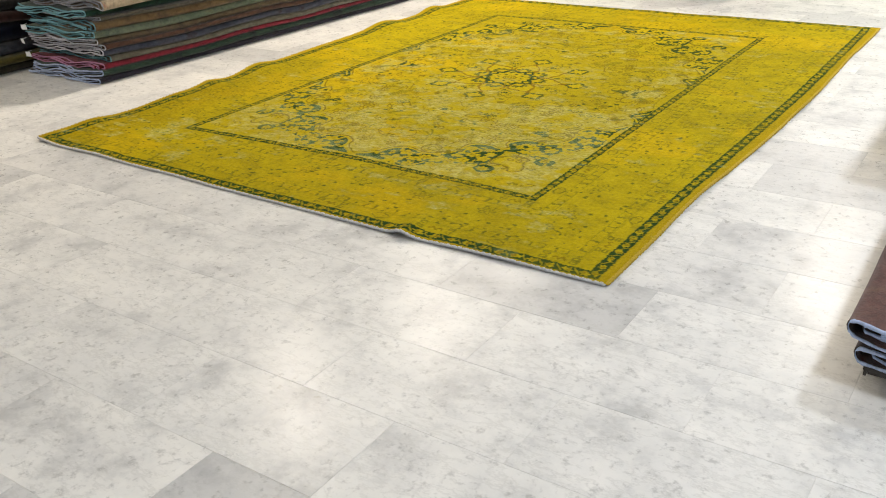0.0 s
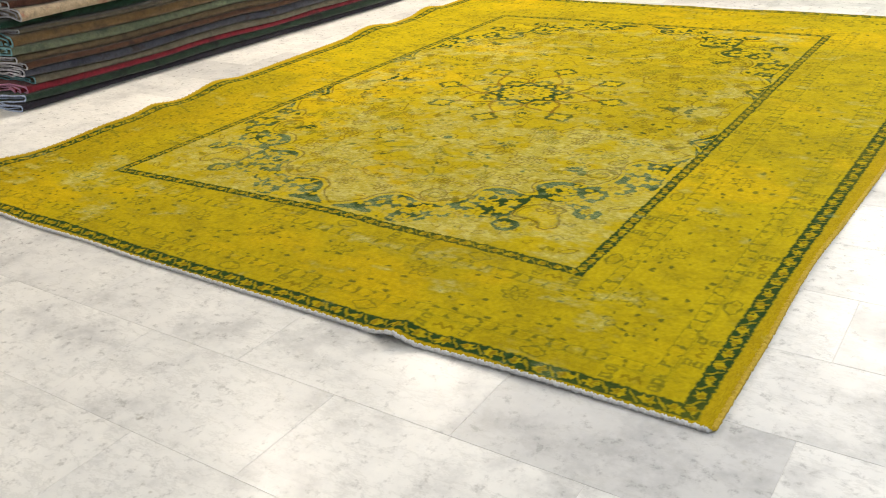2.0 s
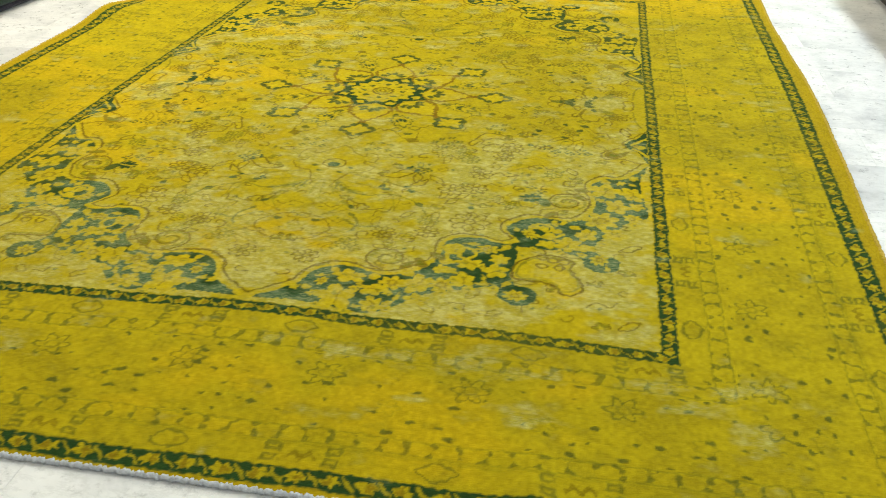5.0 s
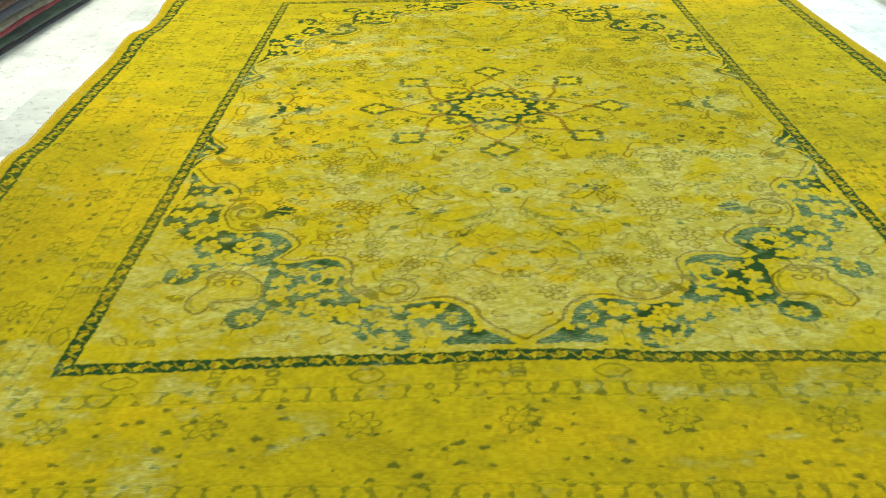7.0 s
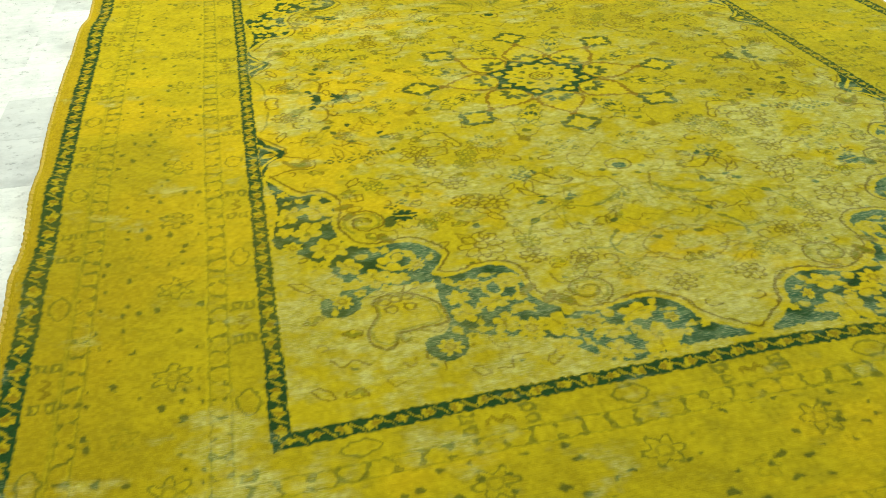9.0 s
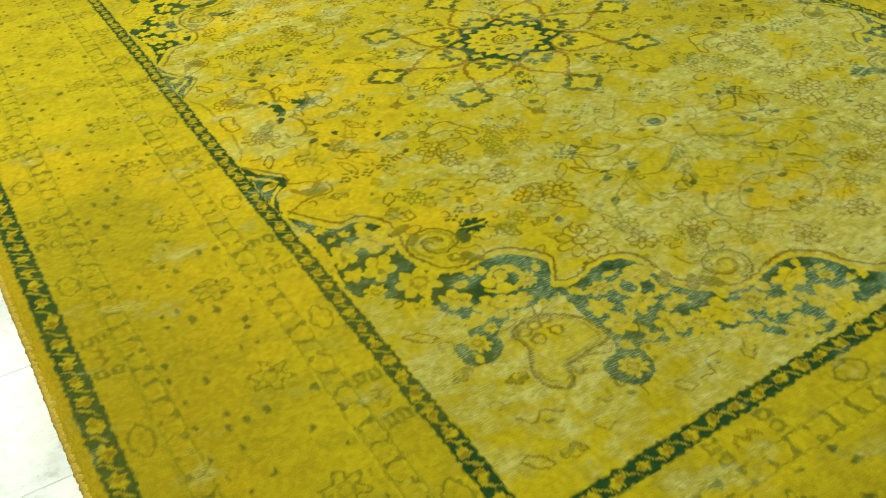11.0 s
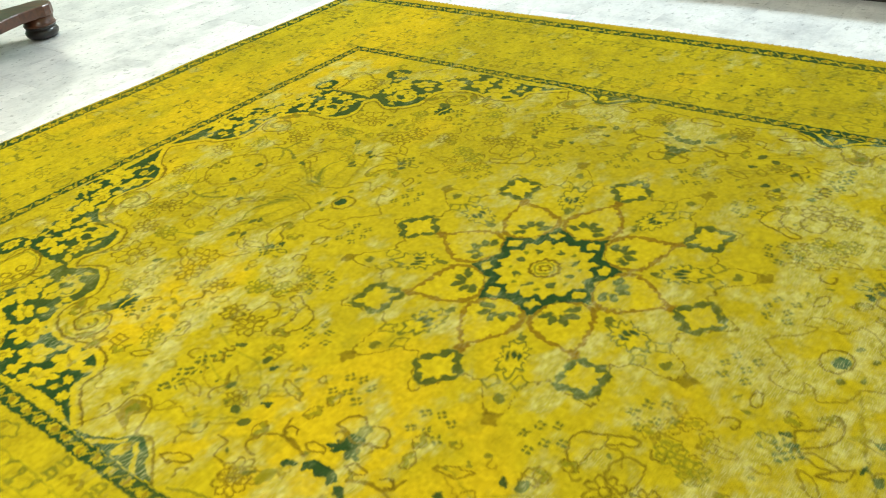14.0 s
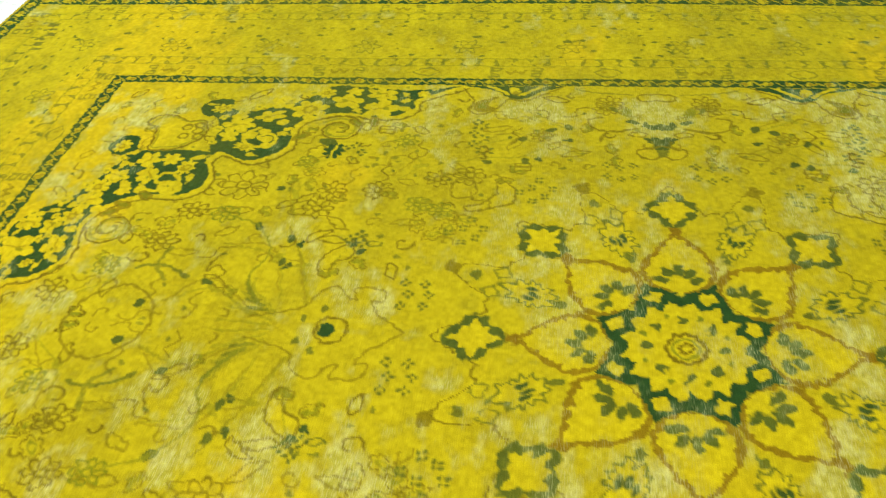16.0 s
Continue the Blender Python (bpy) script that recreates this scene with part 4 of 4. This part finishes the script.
    cord("selvedge", low(verts[:, -1]), SELVEDGE, 0.0055, "mustard overcast edge", 27)


make_rug()



# ---------------------------------------------------------------- stacks of folded rugs
def wool(a, b, c=None, scale=9.0):
    wool.count += 1
    return wool_material("wool.%03d" % wool.count, a, b, c, scale)


wool.count = 0


def fold_section(depth, thick, ply, n=7):
    """Half a folded sheet seen from its end: over the top, round the fold at +x, back below. Outer, then inner line."""
    r = thick / 2
    cuts = (0.92, 0.84, 0.76, 0.68, 0.60, 0.52, 0.44, 0.36, 0.28, 0.20, 0.12)
    pts = [(-depth, thick)] + [(-depth * q, thick) for q in cuts]
    for k in range(n):
        a = math.pi / 2 - math.pi * k / (n - 1)
        pts.append((-r + r * math.cos(a), r + r * math.sin(a)))
    pts += [(-depth * q, 0) for q in cuts[::-1]] + [(-depth, 0)]
    inner = []
    ri = max(r - ply, 0.001)
    inner.append((-depth, thick - ply))
    inner += [(-depth * q, thick - ply) for q in cuts]
    for k in range(n):
        a = math.pi / 2 - math.pi * k / (n - 1)
        inner.append((-r + ri * math.cos(a), r + ri * math.sin(a)))
    inner += [(-depth * q, ply) for q in cuts[::-1]] + [(-depth, ply)]
    return np.array(pts), np.array(inner[::-1])


def stack_of_rugs(origin, mirror, layers, depth, length, end_jitter, seed, group, where, lean=0.02, sag=0.016, splay=0.0):
    """Folded rugs on one another. Their folds face +x (or -x when mirrored); lengths run along y from the origin."""
    rng = random.Random(seed)
    sx = -1 if mirror else 1
    x0, y0, z0 = origin
    steps = 60
    grid_y = np.linspace(-0.5, length + 0.6, 240)
    base = np.full(grid_y.shape, z0)
    for k, (thick, material, edge, hue, out, cut) in enumerate(layers):
        t = thick * (0.86 + 0.42 * cloudy(grid_y, 0 * grid_y + k * 3.1, 0.55, seed * 7 + k, 2))
        t = t + sag * 0.25 * (lattice(grid_y, 0 * grid_y + k * 1.7, 0.9, seed * 11 + k) - 0.5)
        a = y0 + rng.uniform(-1, 1) * end_jitter[0] + cut
        b = y0 + length + rng.uniform(-1, 1) * end_jitter[1]
        ys = np.linspace(a, b, steps)
        rug = tagged(new("folded_rug"), "%s folded wool rug in %s" % (hue, where), "rug", group)
        zb = np.interp(ys - y0, grid_y, base)
        zt = np.interp(ys - y0, grid_y, base + t)
        front = out + rng.uniform(-0.012, 0.012) + lean * (cloudy(ys, 0 * ys + k * 5.3, 0.6, seed * 5 + k, 2) - 0.5) * 2
        d = depth + rng.uniform(-0.05, 0.02)
        ply = min(0.008, thick * 0.22)
        folds = ((1.0, "fold", 0.0), (0.60, "inner_fold", 0.035), (0.26, "inner_fold", 0.075))
        for share, name, back in folds:
            rows = []
            for m in range(steps):
                h = (zt[m] - zb[m]) * 0.95
                hh = h * share
                sec_o, sec_i = fold_section(d - back, hh, min(ply, hh * 0.4))
                sec = np.vstack([sec_o, sec_i])
                px = x0 + sx * (front[m] - back + sec[:, 0]) + splay * (ys[m] - y0)
                # both ends wave as the cloth is not pressed flat there
                near_end = math.exp(-m / 2.0) + math.exp(-(steps - 1 - m) / 2.0)
                wavy = near_end * (0.20 * h * np.sin(sec[:, 0] * (13 + 5 * (k % 3)) + k * 2.1 + back * 9) + 0.10 * h * np.sin(sec[:, 0] * 41 + k + back * 30))
                pz = zb[m] + (h - hh) / 2 + sec[:, 1] + wavy * (0.35 + 0.65 * (sec[:, 1] / max(hh, 1e-4) < 0.9))
                py = np.full(len(sec), ys[m]) + ((0.016 * np.sin(sec[:, 0] * 17 + k * 1.3 + back * 20) + rng.uniform(-0.012, 0.012)) if m in (0, steps - 1) else 0)
                rows.append(np.stack([px, py, np.maximum(pz, z0 + 0.0005)], axis=1))
            n = len(rows[0])
            ob = new(name, grid_mesh(name, np.array(rows), n, steps, True))
            ob.data.materials.append(material)
            ob.parent = rug
            # the bound end: a ragged pale strip along each ply, standing just proud of it
            for m, sign, which in ((0, -1, "end_binding"), (steps - 1, 1, "end_binding")):
                e = rows[m]
                o = len(e) // 2
                mid = (e[:o] + e[o:][::-1]) / 2
                cord_pts = []
                r = max(ply * 0.55, 0.0026)
                for c in range(len(mid) * 2 - 1):
                    f = c / 2.0
                    c0, c1 = int(f), min(int(f) + 1, len(mid) - 1)
                    p = mid[c0] * (1 - (f - c0)) + mid[c1] * (f - c0)
                    rr = r * rng.uniform(0.75, 1.35)
                    c6 = []
                    for g in range(6):
                        a6 = 2 * math.pi * g / 6
                        c6.append((p[0], p[1] + sign * (0.002 + rr * math.cos(a6)), p[2] + rr * math.sin(a6)))
                    cord_pts.append(c6)
                ob = new(which, grid_mesh(which, np.array(cord_pts), 6, len(cord_pts), True))
                ob.data.materials.append(edge)
                ob.parent = rug
        base = base + t
    return base


W = wool
LEFT = [
    # thickness, wool, end binding, hue, how far it stands out, how far back its near end lies
    (.030, W((.035, .035, .05), (.06, .05, .08), (.03, .03, .03)), PALE_BLUE, "dark slate purple", .00, .00),
    (.036, W((.025, .06, .04), (.05, .10, .065), (.02, .03, .03)), PALE_BLUE, "dark bottle green", .02, .00),
    (.030, W((.26, .016, .035), (.42, .03, .06), (.18, .015, .03)), LILAC, "crimson", .01, .03),
    (.034, W((.19, .17, .12), (.27, .24, .18), (.13, .13, .10)), AQUA, "greyish beige", .02, .11),
    (.040, W((.05, .06, .10), (.11, .12, .17), (.05, .04, .05)), PALE_WHITE, "slate blue", .015, .03),
    (.030, W((.10, .045, .03), (.17, .08, .05), (.06, .03, .025)), PALE_WHITE, "rust brown", .025, .04),
    (.032, W((.17, .12, .07), (.24, .18, .11), (.10, .07, .05)), PALE_WHITE, "tan brown", .01, .02),
    (.038, W((.16, .22, .15), (.26, .31, .21), (.12, .17, .13)), AQUA, "sage green", .02, -.02),
    (.044, W((.20, .12, .05), (.29, .19, .09), (.14, .09, .05)), AQUA, "ochre brown", .03, .00),
    (.024, W((.16, .15, .12), (.22, .20, .16), (.11, .10, .09)), PALE_WHITE, "grey tan", .00, .05),
    (.044, W((.012, .06, .045), (.025, .10, .07), (.012, .035, .03)), AQUA, "deep green", -.03, -.01),
    (.050, W((.62, .50, .36), (.76, .62, .46), (.66, .30, .23)), PALE_WHITE, "cream and rose", .05, .07),
    (.034, W((.14, .05, .04), (.22, .10, .07), (.10, .06, .05)), PALE_WHITE, "brown red", .01, .02),
    (.034, W((.012, .010, .010), (.03, .025, .022), (.012, .012, .012)), PALE_BLUE, "near black", -.04, .00),
    (.040, W((.10, .14, .08), (.17, .21, .13), (.07, .10, .07)), PALE_BLUE, "moss green", .00, -.05),
    (.036, W((.18, .15, .11), (.26, .21, .15), (.13, .09, .07)), PALE_WHITE, "taupe", .01, -.04),
    (.030, W((.16, .09, .06), (.22, .13, .09), (.12, .06, .05)), LILAC, "copper brown", .01, -.03),
    (.048, W((.045, .014, .014), (.09, .03, .025), (.16, .10, .06)), LILAC, "dark red", -.02, -.05),
    (.044, W((.40, .33, .22), (.50, .42, .30), (.30, .25, .17)), PALE_BLUE, "cream beige", .04, -.08),
    (.040, W((.10, .15, .15), (.18, .23, .22), (.08, .10, .11)), PALE_BLUE, "grey teal", .00, -.06),
    (.040, W((.20, .08, .06), (.30, .14, .10), (.12, .05, .05)), PALE_BLUE, "faded red", .01, -.06),
    (.040, W((.06, .07, .10), (.12, .13, .18), (.05, .05, .07)), PALE_WHITE, "navy grey", .00, -.05),
    (.038, W((.22, .17, .10), (.32, .25, .16), (.15, .11, .07)), PALE_WHITE, "camel", .01, -.05),
]
stack_of_rugs((-2.06, -1.10, 0.001), False, LEFT, 0.68, 3.92, (0.025, 0.20), 3, "left stack of folded rugs", "a tall floor stack", splay=0.048)

LOW = [
    (.040, W((.05, .045, .03), (.09, .08, .05)), PALE_WHITE, "dark brown", .00, .00),
    (.044, W((.16, .14, .03), (.24, .20, .05), (.10, .10, .03)), PALE_WHITE, "olive yellow", .02, -.02),
    (.060, W((.07, .08, .11), (.13, .14, .18)), PALE_WHITE, "slate grey", -.02, .02),
    (.110, W((.006, .009, .03), (.012, .018, .05), (.006, .006, .02)), PALE_BLUE, "navy blue", -.06, -.03),
    (.070, W((.06, .02, .018), (.10, .035, .03), (.04, .015, .015)), PALE_WHITE, "maroon", -.03, .00),
    (.070, W((.03, .03, .035), (.06, .055, .06)), PALE_BLUE, "charcoal", -.05, .02),
]
stack_of_rugs((-2.84, -1.32, 0.001), False, LOW, 0.8, 2.6, (0.03, 0.2), 8, "second stack of folded rugs", "a loose floor pile", 0.03)


def platform(x0, x1, y0, y1, top, castor):
    """A dark low dolly of boards; castors under its ends."""
    ob = tagged(new("platform"), "low dark stained wooden platform carrying folded rugs", "platform", "platforms under the rugs")
    z0 = 0.03 if castor else 0.001
    n = 4
    w = (x1 - x0) / n
    for k in range(n):
        part("board", box_bm(x0 + k * w + 0.002, y0, top - 0.028, x0 + (k + 1) * w - 0.002, y1, top, 0.003), PALLET, ob)
    for y in (y0 + 0.05, (y0 + y1) / 2, y1 - 0.05):
        part("bearer", box_bm(x0 + 0.012, y - 0.04, z0, x1 - 0.012, y + 0.04, top - 0.029, 0.003), PALLET, ob)
    part("kick_board", box_bm(x0 + 0.004, y0 + 0.002, z0, x0 + 0.011, y1 - 0.002, top - 0.029), PALLET, ob)
    return ob


RIGHT = [
    (.040, W((.20, .15, .11), (.28, .21, .16), (.14, .11, .09)), PALE_WHITE, "pale brown", .03, .02),
    (.042, W((.14, .20, .17), (.22, .28, .23), (.26, .10, .09)), AQUA, "worn sage", .05, -.02),
    (.050, W((.26, .15, .12), (.34, .22, .18), (.20, .05, .06)), PALE_WHITE, "dusty rose", .03, .00),
    (.052, W((.30, .24, .16), (.38, .30, .20), (.22, .17, .11)), PALE_WHITE, "beige", .04, .03),
    (.050, W((.34, .18, .13), (.42, .25, .19), (.26, .12, .10)), PALE_WHITE, "salmon", .02, .00),
    (.050, W((.16, .10, .08), (.24, .15, .12)), PALE_WHITE, "brown", .03, .02),
    (.046, W((.10, .13, .15), (.17, .20, .22)), PALE_BLUE, "blue grey", .02, .00),
]
platform(2.10, 2.85, -0.62, 2.17, 0.062, False)
stack_of_rugs((2.08, -0.60, 0.063), True, RIGHT, 0.72, 2.74, (0.03, 0.03), 14, "right stack of folded rugs", "a stack on a platform")

NEAR = [
    (.050, W((.10, .07, .07), (.16, .12, .12), (.20, .06, .05)), PALE_BLUE, "grey brown", .00, .00),
    (.054, W((.14, .045, .04), (.22, .10, .085), (.30, .16, .11), 14), PALE_BLUE, "red brown", .02, -.02),
]
platform(2.19, 2.85, -2.10, -0.70, 0.072, True)
stack_of_rugs((2.17, -2.11, 0.073), True, NEAR, 0.66, 1.42, (0.01, 0.03), 19, "low right stack of folded rugs", "a low stack on a dolly")


def castor(x, y):
    ob = tagged(new("castor"), "blue enamelled castor wheel under the dark dolly", "castor", "castors under the dolly")
    ob.location = (x, y, 0)
    bm = lathe_bm([(0.012, -0.012), (0.019, -0.012), (0.021, -0.008), (0.021, 0.008), (0.019, 0.012), (0.012, 0.012)], 20)
    bmesh.ops.transform(bm, matrix=pose(0, 0, 0.0215, 0, 90, 0), verts=bm.verts)
    part("wheel", bm, RUBBER, ob)
    part("bracket", box_bm(-0.018, -0.016, 0.0425, 0.018, 0.016, 0.0435), STEEL_BLUE, ob)
    for s in (-1, 1):
        part("fork", box_bm(s * 0.0155 - 0.002, -0.010, 0.018, s * 0.0155 + 0.002, 0.010, 0.0424), STEEL_BLUE, ob)


castor(2.262, -2.06)
castor(2.78, -2.06)


# ---------------------------------------------------------------- pedestal table
def pedestal_table(x, y, turn):
    """A round centre table on a three-cornered platform with bun feet."""
    ob = tagged(new("pedestal_table"), "dark walnut pedestal table with three-cornered base and bun feet", "table")
    ob.matrix_world = pose(x, y, 0, 0, 0, turn)
    reach = 0.493
    outline = []
    for k in range(3):
        a = radians(120 * k)
        for j in range(9):
            b = a - 1.9 + 3.8 * j / 8
            outline.append((reach * math.cos(a) + 0.075 * math.cos(b), reach * math.sin(a) + 0.075 * math.sin(b)))
        # concave side to the next corner
        for j in range(1, 10):
            f = j / 10
            b = a + radians(120) * f
            r = 0.21 + 0.30 * abs(2 * f - 1) ** 2.2
            outline.append((r * math.cos(b), r * math.sin(b)))
    part("base_platform", prism_bm(outline, 0.100, 0.150, 0.008), WALNUT, ob)
    for k in range(3):
        a = radians(120 * k)
        bm = lathe_bm([(0.044, 0.0), (0.062, 0.005), (0.072, 0.020), (0.074, 0.032), (0.066, 0.044), (0.060, 0.047), (0.066, 0.050), (0.070, 0.058)], 28)
        bmesh.ops.translate(bm, verts=bm.verts, vec=(reach * math.cos(a), reach * math.sin(a), 0))
        part("bun_foot", bm, EBONY, ob, "black turned bun foot", True)
        bm = lathe_bm([(0.070, 0.059), (0.073, 0.064), (0.070, 0.070), (0.066, 0.074), (0.068, 0.0995)], 28)
        bmesh.ops.translate(bm, verts=bm.verts, vec=(reach * math.cos(a), reach * math.sin(a), 0))
        part("foot_block", bm, WALNUT, ob, "", True)
    tri = lambda r, c: [(r * (1 + c * math.cos(3 * t)) * math.cos(t), r * (1 + c * math.cos(3 * t)) * math.sin(t)) for t in (2 * math.pi * k / 36 for k in range(36))]
    part("moulding", prism_bm(tri(0.208, 0.2), 0.151, 0.185, 0.010), EBONY, ob, "black ebonised moulding")
    # the column flares out at its foot
    seg, rows = 36, []
    for r, z in ((.195, .186), (.18, .21), (.148, .25), (.125, .31), (.112, .38), (.105, .46), (.122, .54), (.15, .61), (.185, .655), (.20, .69)):
        rows.append([(px, py, z) for px, py in tri(r, 0.14)])
    me = grid_mesh("column", np.array(rows), seg, len(rows), True)
    me.materials.append(WALNUT)
    col = new("column", me)
    col.parent = ob
    for k in range(3):
        a = radians(60 + 120 * k)
        bm = bmesh.new()
        bmesh.ops.create_uvsphere(bm, u_segments=18, v_segments=8, radius=1.0)
        bmesh.ops.transform(bm, matrix=pose(0.130 * math.cos(a), 0.130 * math.sin(a), 0.27, 0, 0, 60 + 120 * k) @ pose(0, 0, 0, 0, -28, 0) @ Matrix.Diagonal((0.012, 0.055, 0.05, 1)), verts=bm.verts)
        part("carved_panel", bm, EBONY, ob, "dark recessed carved panel", True)
    part("tabletop", lathe_bm([(0.20, 0.69), (0.56, 0.695), (0.605, 0.705), (0.62, 0.722), (0.61, 0.742), (0.595, 0.75)], 64), WALNUT, ob)
    return ob


pedestal_table(0.008, 3.067, 115.7)


def heap(x, y, turn, size, material, hue):
    """One folded rug lying alone on the floor near the far wall."""
    ob = tagged(new("floor_rug_bundle"), "%s rug folded up small, lying near the green panelling" % hue, "rug")
    ob.matrix_world = pose(x, y, 0.001, 0, 0, turn)
    for k in range(3):
        bm = box_bm(-size * (1 - 0.06 * k), -0.22 + 0.01 * k, 0.05 * k, size * (1 - 0.04 * k), 0.22 - 0.02 * k, 0.05 * k + 0.048, 0.02)
        part("fold", bm, material, ob)
    return ob


# paper tags pinned to the near ends of some folded rugs
def paper_tag(x, y, z, turn):
    ob = tagged(new("paper_tag"), "small white paper tag hanging from a folded rug", "tag", "tags on the folded rugs")
    ob.matrix_world = pose(x, y, z, 8, 0, turn)
    part("card", box_bm(-0.022, -0.0008, -0.03, 0.022, 0.0008, 0.0, 0.0004), TAG, ob)
    part("string", box_bm(-0.001, 0.001, -0.004, 0.001, 0.028, 0.0, 0.0), TAG, ob)


for x, y, z, turn in ((-2.66, -1.145, 0.30, 10), (-2.70, -1.15, 0.215, -12), (-2.69, -1.14, 0.135, 6)):
    paper_tag(x, y, z, turn)

heap(-1.95, 4.58, 8, 0.24, W((.05, .09, .14), (.12, .18, .24), (.25, .05, .06), 14), "blue and red")
heap(-2.75, 3.75, 20, 0.42, W((.26, .18, .10), (.34, .25, .15)), "tan brown")



# ---------------------------------------------------------------- floor tiles, each a piece of the floor
def tile_mesh():
    bm = box_bm(0.0005, 0.0005, -0.0008, TX - 0.0005, TY - 0.0005, 0.0, 0.0)
    top = [e for e in bm.edges if all(v.co.z > -1e-4 for v in e.verts)]
    bmesh.ops.bevel(bm, geom=top, offset=0.0005, segments=1, affect="EDGES")
    me = bpy.data.meshes.new("tile")
    bm.to_mesh(me)
    bm.free()
    me.materials.append(MARBLE)
    return me


tile = tile_mesh()
spots = []
for row in range(-16, 23):
    y = -2.19 + TY * row
    shift = 0.408 if row % 2 == 0 else 0.408 - TX / 2
    for k in range(-9, 8):
        x = shift + TX * k
        if x < X0 or x + TX > X1 or y < Y0 or y + TY > Y1:
            continue
        spots.append((x, y))
# those on the open floor in front of and beside the rug are pieces of their own
spots.sort(key=lambda p: abs(p[0] + 0.3 - 0.2) * 0.75 + abs(p[1] + 1.6) + (3.0 if abs(p[0] + 0.3) < 1.1 and -1.5 < p[1] < 1.6 else 0))
for x, y in spots[:300]:
    ob = new("tile", tile)
    ob.location = (x, y, 0)
    ob.parent = floor
rest = bmesh.new()
for x, y in spots[300:]:
    v = [rest.verts.new((x + a * TX + (0.0005 if a == 0 else -0.0005), y + b * TY + (0.0005 if b == 0 else -0.0005), c)) for c in (-0.0008, 0.0) for a, b in ((0, 0), (1, 0), (1, 1), (0, 1))]
    for f in ((4, 5, 6, 7), (0, 1, 5, 4), (1, 2, 6, 5), (2, 3, 7, 6), (3, 0, 4, 7)):
        rest.faces.new([v[i] for i in f])
tagged(part("further_tiles", rest, MARBLE, floor), kind="stuff")
